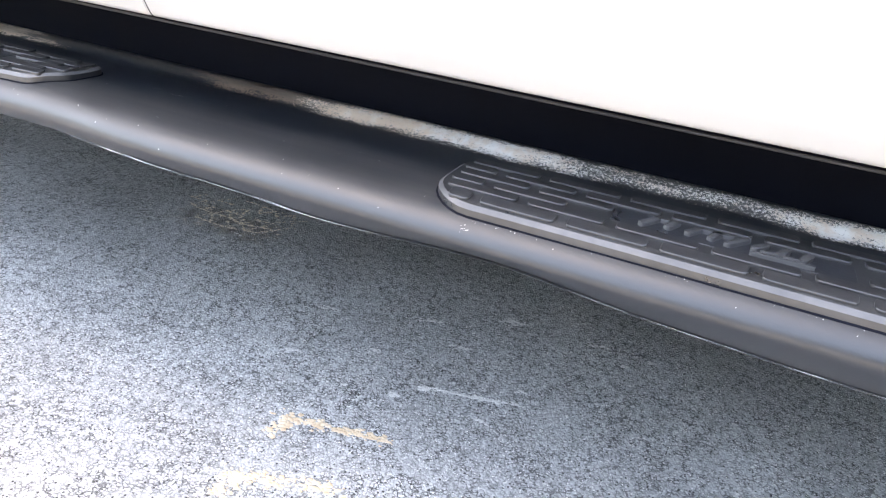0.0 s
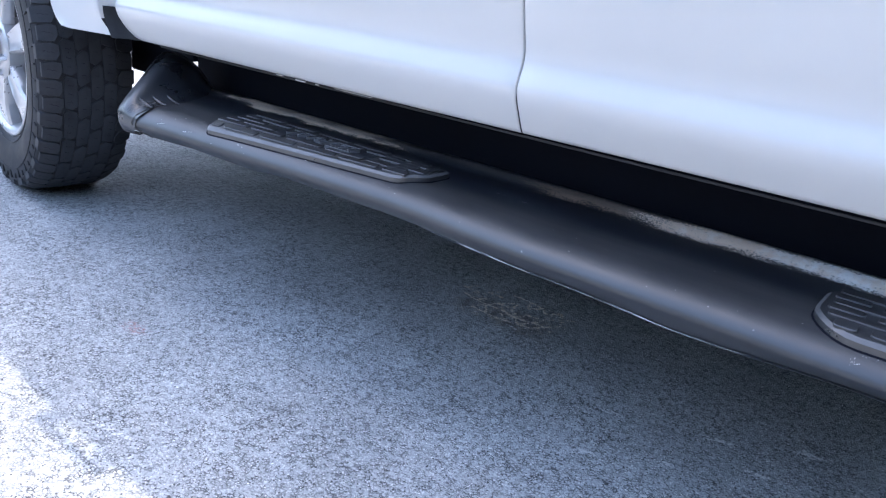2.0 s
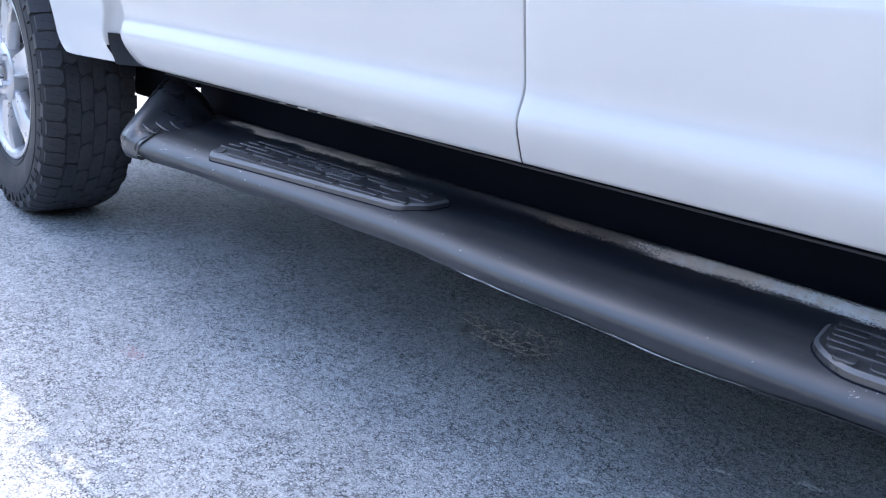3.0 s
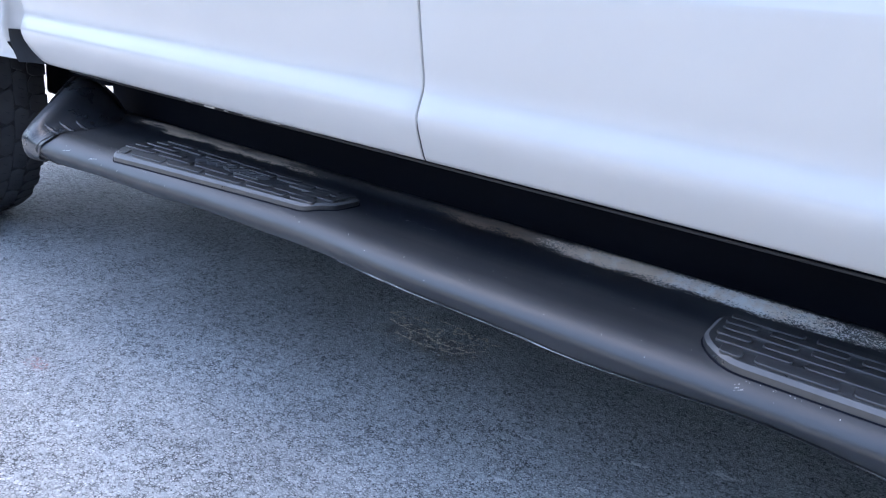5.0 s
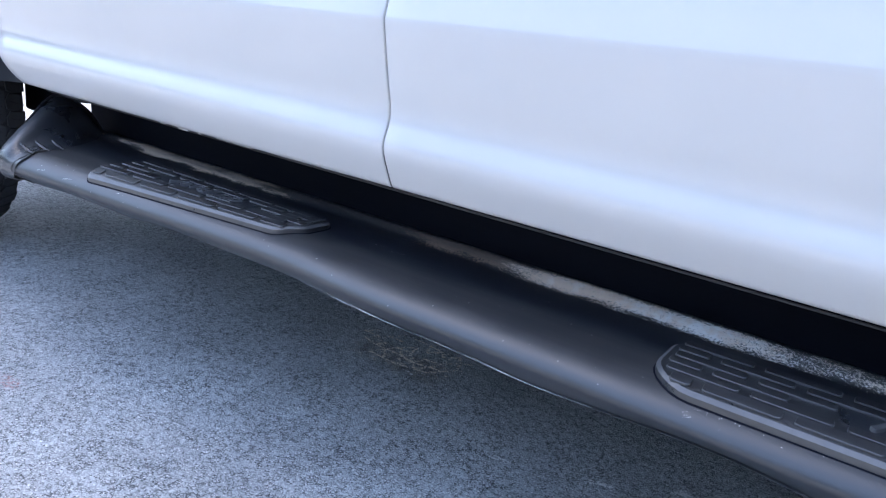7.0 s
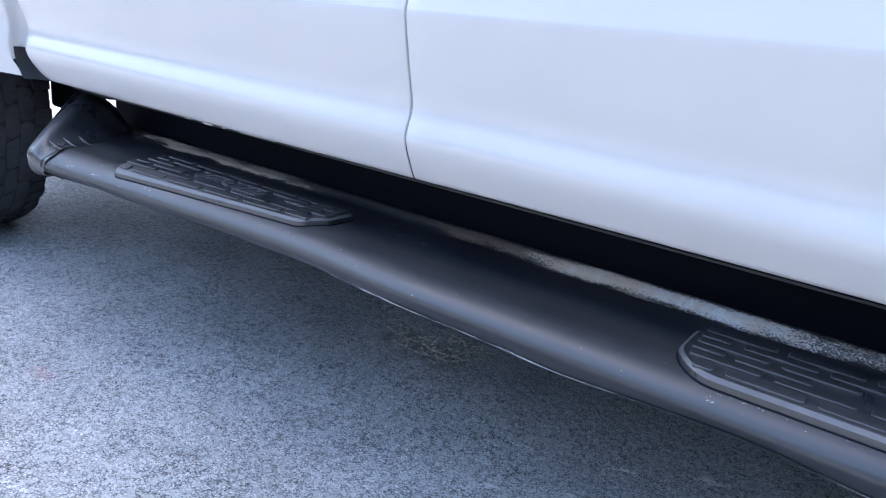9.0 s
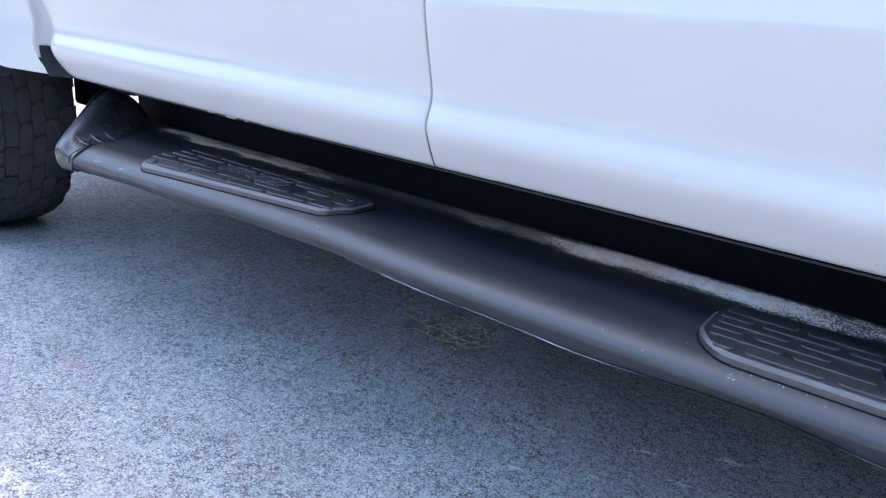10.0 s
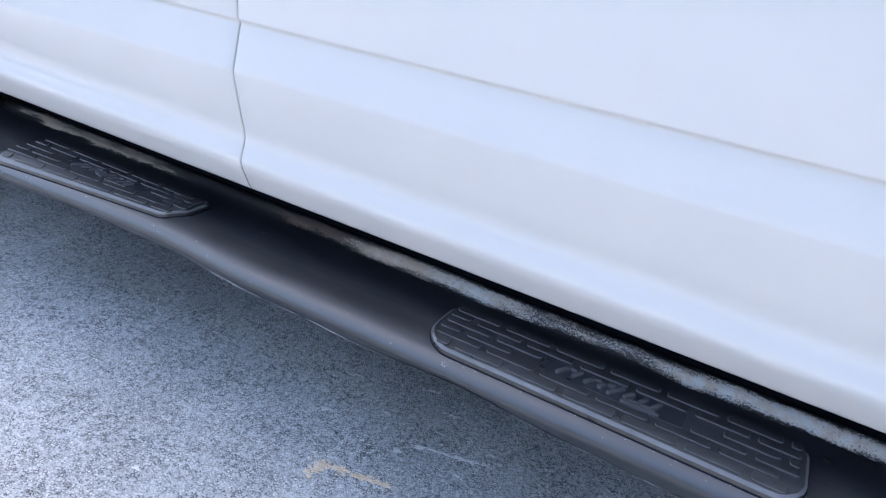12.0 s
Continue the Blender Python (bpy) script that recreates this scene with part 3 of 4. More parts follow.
def tread_block(outline, sipes, r0=0.384, r1=0.4025):
    """A lug with a chamfered rim; outline in (along, across), built at the lowest point of the tyre. sipes: cuts (s0, y0, s1, y1)."""
    bm = bmesh.new()
    cx = sum(p[0] for p in outline) / len(outline)
    cy = sum(p[1] for p in outline) / len(outline)

    def ring(grow, lift):
        out = []
        for s, y in outline:
            s, y = cx + (s - cx) * grow, cy + (y - cy) * grow
            out.append(bm.verts.new((s, y, -(lift - tread_drop(y) - s * s / 0.8))))
        return out

    rings = [ring(1.07, r0), ring(1.05, r1 - 0.0008), ring(1.02, r1)]
    k = len(outline)
    for low, top in zip(rings, rings[1:]):
        for i in range(k):
            bm.faces.new((low[i], low[(i + 1) % k], top[(i + 1) % k], top[i]))
    bm.faces.new(rings[-1])
    for s0, y0, s1, y1 in sipes:
        prev = None
        for q in range(5):
            f = q / 4
            s, y = s0 + (s1 - s0) * f + (0.0012 if q % 2 else -0.0012), y0 + (y1 - y0) * f
            z = -(r1 - tread_drop(y) - s * s / 0.8 + 0.0006)
            pair = [bm.verts.new((s + e, y, z)) for e in (-0.0004, 0.0004)]
            if prev:
                bm.faces.new((prev[0], prev[1], pair[1], pair[0])).material_index = 1
            prev = pair
    me = finish(bm, TREAD, 25)
    me.materials.append(BLACK)
    return me


LUGS = 56
SHOULDER = tread_block([(-0.0170, -0.1160), (0.0165, -0.1160), (0.0185, -0.100), (0.0205, -0.084), (0.0150, -0.0710), (-0.006, -0.0690), (-0.0205, -0.078), (-0.0190, -0.098)], [(0.002, -0.104, -0.003, -0.080)])
SHORT_SHOULDER = tread_block([(-0.0160, -0.1090), (0.0160, -0.1090), (0.0185, -0.098), (0.0205, -0.082), (0.0165, -0.0690), (-0.004, -0.0670), (-0.0205, -0.076), (-0.0190, -0.096)], [(0.003, -0.100, -0.002, -0.078)])
LADDER = tread_block([(-0.0430, -0.0470), (-0.0360, -0.0640), (0.0360, -0.0645), (0.0430, -0.0560), (0.0370, -0.0345), (-0.0340, -0.0330)],
                     [(-0.022, -0.057, -0.024, -0.046), (0.000, -0.056, -0.003, -0.044), (0.022, -0.056, 0.020, -0.046)] + [(0.0105 * k - 0.030, -0.050 + 0.006 * (k % 3 - 1), 0.0105 * k - 0.030, -0.0482 + 0.006 * (k % 3 - 1)) for k in range(7)])
CROWN = tread_block([(-0.0435, -0.0230), (-0.0370, -0.0305), (0.0300, -0.0312), (0.0435, -0.0140), (0.0370, -0.0018), (-0.0310, -0.0012)],
                    [(-0.016, -0.021, -0.018, -0.012), (0.014, -0.020, 0.012, -0.011)])
TYRE_MESH = tyre_mesh()


def rim_mesh():
    bm = revolve([(-0.085, 0.236), (-0.095, 0.241), (-0.104, 0.246), (-0.110, 0.254), (-0.113, 0.262), (-0.1115, 0.267), (-0.107, 0.268), (-0.100, 0.258), (-0.085, 0.250), (0.11, 0.245), (0.11, 0.232), (0.0, 0.222), (-0.06, 0.228)], 96, True)
    return finish(bm, ALLOY, 35)


def spoke_mesh():
    """One broad spoke, hub to rim, its face dished between two raised flanks."""
    rings = []
    for i in range(15):
        f = i / 14
        r = 0.050 + 0.200 * f
        w = 0.024 + 0.022 * f + 0.016 * max(0.0, f - 0.75) ** 2 * 16
        y = -0.106 - 0.008 * math.sin(f * 2.8) + 0.008 * f
        d = 0.034
        dish = 0.007 * math.sin(math.pi * min(f * 1.1, 1.0))
        rings.append([(-w, y + d, r), (-w, y + 0.007, r), (-w * 0.84, y, r), (-w * 0.50, y + dish, r), (w * 0.50, y + dish, r), (w * 0.84, y, r), (w, y + 0.007, r), (w, y + d, r)])
    return finish(loft(rings), ALLOY, 40)


def hub_mesh():
    bm = revolve([(-0.060, 0.0), (-0.109, 0.0), (-0.114, 0.046), (-0.118, 0.050), (-0.116, 0.080), (-0.108, 0.090), (-0.055, 0.092), (-0.055, 0.0)], 48)
    return finish(bm, ALLOY, 35)


def nut_mesh():
    bm = bmesh.new()
    for r, y0, y1 in ((0.0100, -0.106, -0.125), (0.0075, -0.125, -0.129)):
        rings = [[(r * math.cos(radians(60 * k)), y, r * math.sin(radians(60 * k))) for k in range(6)] for y in (y0, y1)]
        join(bm, loft(rings))
    return finish(bm, CHROME, 25)


RIM, SPOKE, HUB, NUT = rim_mesh(), spoke_mesh(), hub_mesh(), nut_mesh()
for shape in (RIM, SPOKE, HUB):
    shape.transform(Matrix.Diagonal((0.915, 0.93, 0.915, 1)))
CENTRE_CAP = finish(revolve([(-0.116, 0.0), (-0.1295, 0.0), (-0.129, 0.022), (-0.126, 0.034), (-0.120, 0.040), (-0.114, 0.041)], 48), BADGE, 35)
CAP_RING = finish(revolve([(-0.120, 0.037), (-0.1275, 0.038), (-0.1285, 0.041), (-0.125, 0.0445), (-0.116, 0.045)], 48), CHROME, 35)
DISC = finish(revolve([(0.0, 0.06), (0.0, 0.172), (0.024, 0.172), (0.024, 0.06)], 64, True), DARK_METAL, 35)


# Black disc added behind the spokes for the shade in their openings.
SPOKE_BACKING = finish(revolve([(-0.035, 0.05), (-0.035, 0.224), (-0.028, 0.224), (-0.028, 0.05)], 64, True), BLACK, 35)


def wheel(m, lugs):
    w = empty("wheel", truck, m)
    tagged(w, "silver alloy wheel with black all-terrain tyre")
    part("tyre", TYRE_MESH, TYRE, w, "black all-terrain tyre with dusty sidewall")
    part("rim", RIM, ALLOY, w, "silver alloy rim")
    part("hub", HUB, ALLOY, w)
    for k in range(6):
        turn = Matrix.Rotation(radians(60 * k + 14), 4, "Y")
        part("spoke", SPOKE, ALLOY, w, m=turn)
        part("lug_nut", NUT, CHROME, w, "chrome lug nut", m=turn @ Matrix.Rotation(radians(30), 4, "Y") @ Matrix.Translation((0, 0, 0.0675)))
    part("centre_cap", CENTRE_CAP, BADGE, w, "dark centre cap")
    part("cap_ring", CAP_RING, CHROME, w)
    part("brake_disc", DISC, DARK_METAL, w)
    part("dark_backing", SPOKE_BACKING, BLACK, w)
    if not lugs:
        return
    flip = Matrix.Rotation(math.pi, 4, "Z")

    def at(step):
        return Matrix.Rotation(2 * math.pi * step / LUGS, 4, "Y")

    for i in range(LUGS):
        part("tread_block", SHOULDER if i % 2 else SHORT_SHOULDER, TREAD, w, m=at(i))
        part("tread_block", SHORT_SHOULDER if i % 2 else SHOULDER, TREAD, w, m=at(i + 0.5) @ flip)
        if i % 2:
            part("tread_block", LADDER, TREAD, w, m=at(i + 0.3))
            part("tread_block", CROWN, TREAD, w, m=at(i + 0.9))
            part("tread_block", LADDER, TREAD, w, m=at(i + 0.7) @ flip)
            part("tread_block", CROWN, TREAD, w, m=at(i + 1.7) @ flip)


STEER = -7.3
wheel(pose(WHEEL_X, WHEEL_Y, WZ, 0, 0, STEER), True)
wheel(pose(1.55, 0.141, WZ), False)
wheel(pose(WHEEL_X, 1.859, WZ, 0, 0, 180 + STEER), False)
wheel(pose(1.55, 1.859, WZ, 0, 0, 180), False)

# ---------------------------------------------------------------- running board
board = empty("running_board", m=pose(0, 0, 0))
tagged(board, "black powder-coated running board with dried dirt, bolted along the truck's sill", "running board")
TOP = 0.4010


def lower_edge(x):
    """Height of the board's lower front edge."""
    pts = ((-1.6, 0.332), (-1.3, 0.334), (-1.15, 0.338), (-0.98, 0.341), (-0.88, 0.3495), (-0.82, 0.3515), (-0.75, 0.3525), (2.0, 0.3525))
    for (a, za), (b, zb) in zip(pts, pts[1:]):
        if a <= x <= b:
            f = (x - a) / (b - a)
            return za + (zb - za) * f * f * (3 - 2 * f)
    return 0.336


LIP_Z = 0.3515


def along(pts, v):
    """Straight interpolation in a table of (v, value)."""
    for (a, fa), (b, fb) in zip(pts, pts[1:]):
        if v <= b:
            return fa + (fb - fa) * min(max((v - a) / (b - a), 0.0), 1.0)
    return pts[-1][1]


def nose_tip(x):
    """How far forward the board's rounded nose reaches: it draws back beside the gap between the pads."""
    pts = ((-1.40, -0.052), (-1.30, -0.049), (-1.13, -0.040), (-1.00, -0.033), (-0.93, -0.029), (-0.865, -0.025), (-0.79, -0.021), (-0.71, -0.018), (-0.64, -0.015),
           (-0.58, -0.014), (-0.50, -0.021), (-0.44, -0.029), (-0.36, -0.034), (0.0, -0.038), (0.20, -0.042), (0.90, -0.044))
    return sum(along(pts, x + d) for d in (-0.05, -0.025, 0.0, 0.025, 0.05)) / 5


def smoothstep(a, b, v):
    t = min(max((v - a) / (b - a), 0.0), 1.0)
    return t * t * (3 - 2 * t)


def lip_y(x):
    """The lower flange comes forward from behind the nose."""
    return nose_tip(x) + 0.0100 + 0.0064 * smoothstep(-0.40, -0.20, x) + 0.011 * smoothstep(0.16, 0.36, x) + 0.040 * (1 - smoothstep(-0.72, -0.52, x))


def lip_z(x):
    pts = ((-0.40, LIP_Z), (-0.30, 0.3500), (-0.22, 0.3467), (-0.16, 0.3437), (-0.10, 0.3447), (-0.04, 0.3485), (0.02, 0.3525), (0.08, 0.3547), (0.12, 0.3537), (0.18, 0.3480), (0.23, 0.3425), (0.30, 0.3360), (0.36, 0.3325), (0.45, 0.3305))
    return sum(along(pts, x + d) for d in (-0.02, 0.0, 0.02)) / 3


def board_ring(x, top=TOP):
    zb = lower_edge(x)
    tip = nose_tip(x)
    mid = along(((-1.30, 0.035), (-1.0, 0.032), (-0.75, 0.029), (2.0, 0.0285)), x)
    end = tip + along(((-1.15, 0.040), (-0.9, 0.020), (-0.7, 0.010)), x)
    if x > -0.42:
        end, zb = lip_y(x) + 0.0015, lip_z(x) + 0.0010
    nose = top - zb
    pts = [(0.236, top - 0.030), (0.2330, top - 0.004), (0.2250, top + 0.0065), (0.2140, top + 0.0105), (0.2020, top + 0.0105), (0.1910, top + 0.0070), (0.1810, top + 0.0022),
           (0.1700, top + 0.0002), (0.1500, top), (tip + 0.075, top)]
    line = [(p.x, p.y) for p in smooth_path([(y, z, 0) for y, z in pts], 3)]
    for i in range(15):                       # crown
        a = radians(90 * i / 14)
        line.append((tip + 0.0560 * (1 - math.sin(a) ** 1.04), top - mid * (1 - math.cos(a))))
    for i in range(1, 10):                    # undercut
        t = i / 10
        line.append((tip + (end - tip) * t ** (1.5 - 0.4 * smoothstep(-0.6, -0.3, x)), top - mid - (nose - mid) * t ** 0.92))
    line.append((end, zb))
    line += [(end + 0.0025, zb + 0.0002), (end + 0.0060, zb + 0.0012), (max(0.045, end + 0.012), zb + 0.010), (max(0.075, end + 0.03), top - 0.020), (0.200, top - 0.026)]
    return [(x, y, z) for y, z in line]


def nose_z(x, y):
    """Height of the board's upper surface."""
    if y > 0.17:
        return TOP + 0.001
    best = TOP
    ring = board_ring(x)
    for (_, a, za), (_, b, zb) in zip(ring, ring[1:]):
        if za > TOP - 0.034 and min(a, b) <= y <= max(a, b) and za > 0.37:
            best = za + (zb - za) * (y - a) / (b - a if abs(b - a) > 1e-9 else 1)
            break
    return best


def cap_base(y):
    """Where the cap meets the board, at distance y across it."""
    return along(((-0.06, -1.300), (-0.047, -1.290), (-0.030, -1.280), (0.016, -1.290), (0.075, -1.303), (0.13, -1.332), (0.16, -1.360), (0.20, -1.400)), y)


def cap_end(y):
    """The cap is cut off aslant: further forward near the truck."""
    return along(((-0.06, -1.350), (-0.04, -1.372), (0.03, -1.420), (0.14, -1.482), (0.20, -1.500)), y)


def board_body():
    xs = [-1.420 + 0.0225 * i for i in range(101)] + [0.85, 0.9]
    return loft([[(max(x, cap_base(y) - 0.012), y, z) for _, y, z in board_ring(x)] for x in xs])


part("board_body", board_body(), COAT, board, "black coated board with a rounded front edge and pale dried dirt on the inner lip", angle=50)


def end_cap():
    """Moulded cap: a shell round the board's end and a wing that climbs to a peak under the door."""
    rings = []
    base = board_ring(-1.335, TOP - 0.0040)
    for i in range(17):
        f = i / 16
        ring = []
        for _, y, z in base:
            x = cap_base(y) + (cap_end(y) + 0.012 - cap_base(y)) * f
            z = max(min(z, TOP - 0.0030), 0.3385)
            close = max(0.0, (f - 0.72) / 0.28) ** 2.0
            z += (TOP - 0.030 - z) * 0.30 * close
            y += (0.05 - y) * 0.08 * close
            ring.append((x, y + 0.0045, z))
        rings.append(ring)
    bm = loft(rings)
    foot = [(cap_base(y), y - 0.0016, nose_z(-1.30, y) + 0.0020) for y in (-0.046, -0.030, -0.010, 0.020, 0.055, 0.090, 0.118, 0.140)]
    foot = smooth_path([(-1.312, -0.0280, 0.3400), (-1.302, -0.0470, 0.3490), *foot, (-1.356, 0.160, TOP + 0.002)], 5)
    rim = smooth_path([(-1.326, -0.022, 0.3395), (-1.348, -0.046, 0.3490), (-1.366, -0.047, 0.378), (-1.378, -0.030, 0.396), (-1.402, 0.005, 0.416), (-1.435, 0.055, 0.442), (-1.463, 0.100, 0.466), (-1.482, 0.138, 0.483), (-1.466, 0.166, 0.478), (-1.428, 0.187, 0.454), (-1.380, 0.197, 0.414)], 5)
    rows = []
    n = len(foot)
    for i, (b, t) in enumerate(zip(foot, rim)):
        u = i / (n - 1)
        out = Vector((0.55, -0.25, 0.80))
        swell = smoothstep(0.10, 0.45, u) * (1 - 0.6 * smoothstep(0.85, 1.0, u))
        row = []
        for j in range(15):
            v = j / 14
            bend = -0.0060 * math.sin(math.pi * min(v / 0.45, 1.0)) + 0.0135 * math.sin(math.pi * max(v - 0.45, 0.0) / 0.55)
            row.append(b.lerp(t, v) + out * bend * swell)
        for dx, dy, dz in ((-0.0022, 0.0004, -0.0006), (-0.0042, 0.0012, -0.0028), (-0.0050, 0.0020, -0.0070)):
            row.append(t + Vector((dx, dy, dz)))
        row.append(Vector((t.x - 0.002, t.y + 0.010, t.z - 0.002 - 0.050 * smoothstep(0.25, 0.55, u))))
        rows.append(row)
    return join(bm, loft(rows, closed=False))


part("end_cap", end_cap(), CAP, board, "moulded black plastic end cap with a raised wing", angle=50)

edge = smooth_path([(-1.420, 0.032, 0.4310), (-1.450, 0.080, 0.4580), (-1.470, 0.116, 0.4770), (-1.4800, 0.139, 0.4840), (-1.4640, 0.1660, 0.4790), (-1.4270, 0.1860, 0.4550), (-1.381, 0.1960, 0.4150)], 5)
rolled = []
for i, p in enumerate(edge):
    r = 0.0036 * min(1.0, 0.15 + i / 9, 0.15 + (len(edge) - 1 - i) / 5)
    d = (edge[min(i + 1, len(edge) - 1)] - edge[max(i - 1, 0)]).normalized()
    side = d.cross(Vector((0, 0, 1))).normalized()
    up = side.cross(d)
    rolled.append([p + Vector((0.004, -0.002, 0.0)) + side * r * math.cos(a) + up * r * math.sin(a) for a in (0, 0.785, 1.571, 2.356, 3.142, 3.927, 4.712, 5.498)])
part("rolled_edge", loft(rolled), CAP, board)

# pressed folds where the wing meets the board
for y, reach in ((-0.018, 0.40), (0.018, 0.36), (0.052, 0.26)):
    rings = []
    for i in range(11):
        u = i / 10
        yy = y - 0.006 * u
        x = cap_base(yy) + 0.002 + (cap_end(yy) - cap_base(yy)) * reach * u
        k = math.sin(math.pi * min(max(u, 0.06), 0.94)) ** 0.8
        p = Vector((x, yy, TOP + 0.0014 + 0.013 * u ** 1.5))
        rings.append([p + Vector((0.002, -0.0050 * k, -0.0010)), p + Vector((0.001, -0.0016 * k, 0.0018 * k)), p + Vector((0.0, 0.0016 * k, 0.0020 * k)), p + Vector((0, 0.0070 * k, -0.0010)), p - Vector((0, 0, 0.004))])
    part("cap_fold", loft(rings), CAP, board)


def lower_flange():
    rings = []
    for i in range(80):
        x = -0.68 + 1.57 * i / 79
        y = lip_y(x)
        z = lip_z(x)
        rings.append([(x, y + 0.060, 0.3660), (x, y + 0.020, 0.3580), (x, y + 0.003, z + 0.0012), (x, y, z + 0.0002), (x, y - 0.0008, z - 0.0004), (x, y, z - 0.0012), (x, y + 0.012, z - 0.0004), (x, y + 0.060, 0.3630)])
    return loft(rings)


part("lower_flange", lower_flange(), COAT, board, "thin black lower flange of the board", angle=50)


# the thin worn edge of the lower flange
def worn_lip(x0, x1, thick, rise, seed):
    """A hairline of bare metal along the flange, broken and uneven."""
    rings = []
    n = int((x1 - x0) / 0.008) + 4
    for i in range(n):
        f = i / (n - 1)
        x = x0 + (x1 - x0) * f
        w = thick * math.sin(math.pi * min(max(f, 0.02), 0.98)) ** 0.5 * max(0.12, 0.75 + 1.5 * noise.noise(Vector((x * 31, seed, 0))))
        c = Vector((x, lip_y(x) - 0.0008, lip_z(x) + 0.0004 + rise * (1 - f)))
        rings.append([c + Vector((0, dy * w, dz * w)) for dy, dz in ((-1, 0.2), (-0.3, 1), (0.9, 0.5), (0.6, -0.9), (-0.5, -0.9))])
    return loft(rings)


for x0, x1, thick, rise in ((-0.640, -0.30, 0.00058, 0.0), (-0.43, -0.385, 0.0004, 0.0014), (-0.33, -0.055, 0.00038, 0.0), (-0.225, -0.130, 0.00030, 0.0015), (0.165, 0.235, 0.00028, 0.0), (0.240, 0.60, 0.00042, 0.0)):
    part("worn_edge", worn_lip(x0, x1, thick, rise, x0 * 7), BARE_EDGE, board, "bare metal lower edge with worn coating")

BAR = {}


def tread_bar(length, width=0.0184, height=0.0030):
    key = (round(length, 4), width)
    if key not in BAR:
        BAR[key] = finish(prism(rounded(-length / 2, length / 2, -width / 2, width / 2, [width * 0.30] * 4, 3), -0.001, height, 0.0008, 1), PAD, 20)
    return BAR[key]


def emblem_bar(length, width):
    return finish(prism(rounded(-length / 2, length / 2, -width / 2, width / 2, [width * 0.45] * 4, 3), -0.001, 0.0052, 0.0008, 2), EMBLEM, 30)


def rounded_corners(corners, steps=7):
    """Convex outline through corners (x, y, radius), each rounded."""
    out = []
    k = len(corners)
    for i, (x, y, r) in enumerate(corners):
        p = Vector((x, y))
        a = (Vector(corners[i - 1][:2]) - p).normalized()
        b = (Vector(corners[(i + 1) % k][:2]) - p).normalized()
        half = a.angle(b) / 2
        d = r / math.tan(half)
        c = p + (a + b).normalized() * (r / math.sin(half))
        s0, s1 = p + a * d - c, p + b * d - c
        turn = s0.angle_signed(s1)
        for j in range(steps + 1):
            t = -turn * j / steps
            out.append((c.x + s0.x * math.cos(t) - s0.y * math.sin(t), c.y + s0.x * math.sin(t) + s0.y * math.cos(t)))
    return out


def chamfered(outline, z0, z1, inset, drop):
    """Block over a convex outline with a flat chamfer round its top."""
    k = len(outline)
    inner = []
    for i in range(k):
        a, b = Vector(outline[i - 1]), Vector(outline[(i + 1) % k])
        t = (b - a).normalized()
        inner.append((outline[i][0] - t.y * inset, outline[i][1] + t.x * inset))
    bm = bmesh.new()
    rings = [[bm.verts.new((x, y, z)) for x, y in o] for o, z in ((outline, z0), (outline, z1 - drop), (inner, z1))]
    for a, b in zip(rings, rings[1:]):
        for i in range(k):
            bm.faces.new((a[i], a[(i + 1) % k], b[(i + 1) % k], b[i]))
    bm.faces.new(rings[-1])
    bm.faces.new(list(reversed(rings[0])))
    return bm


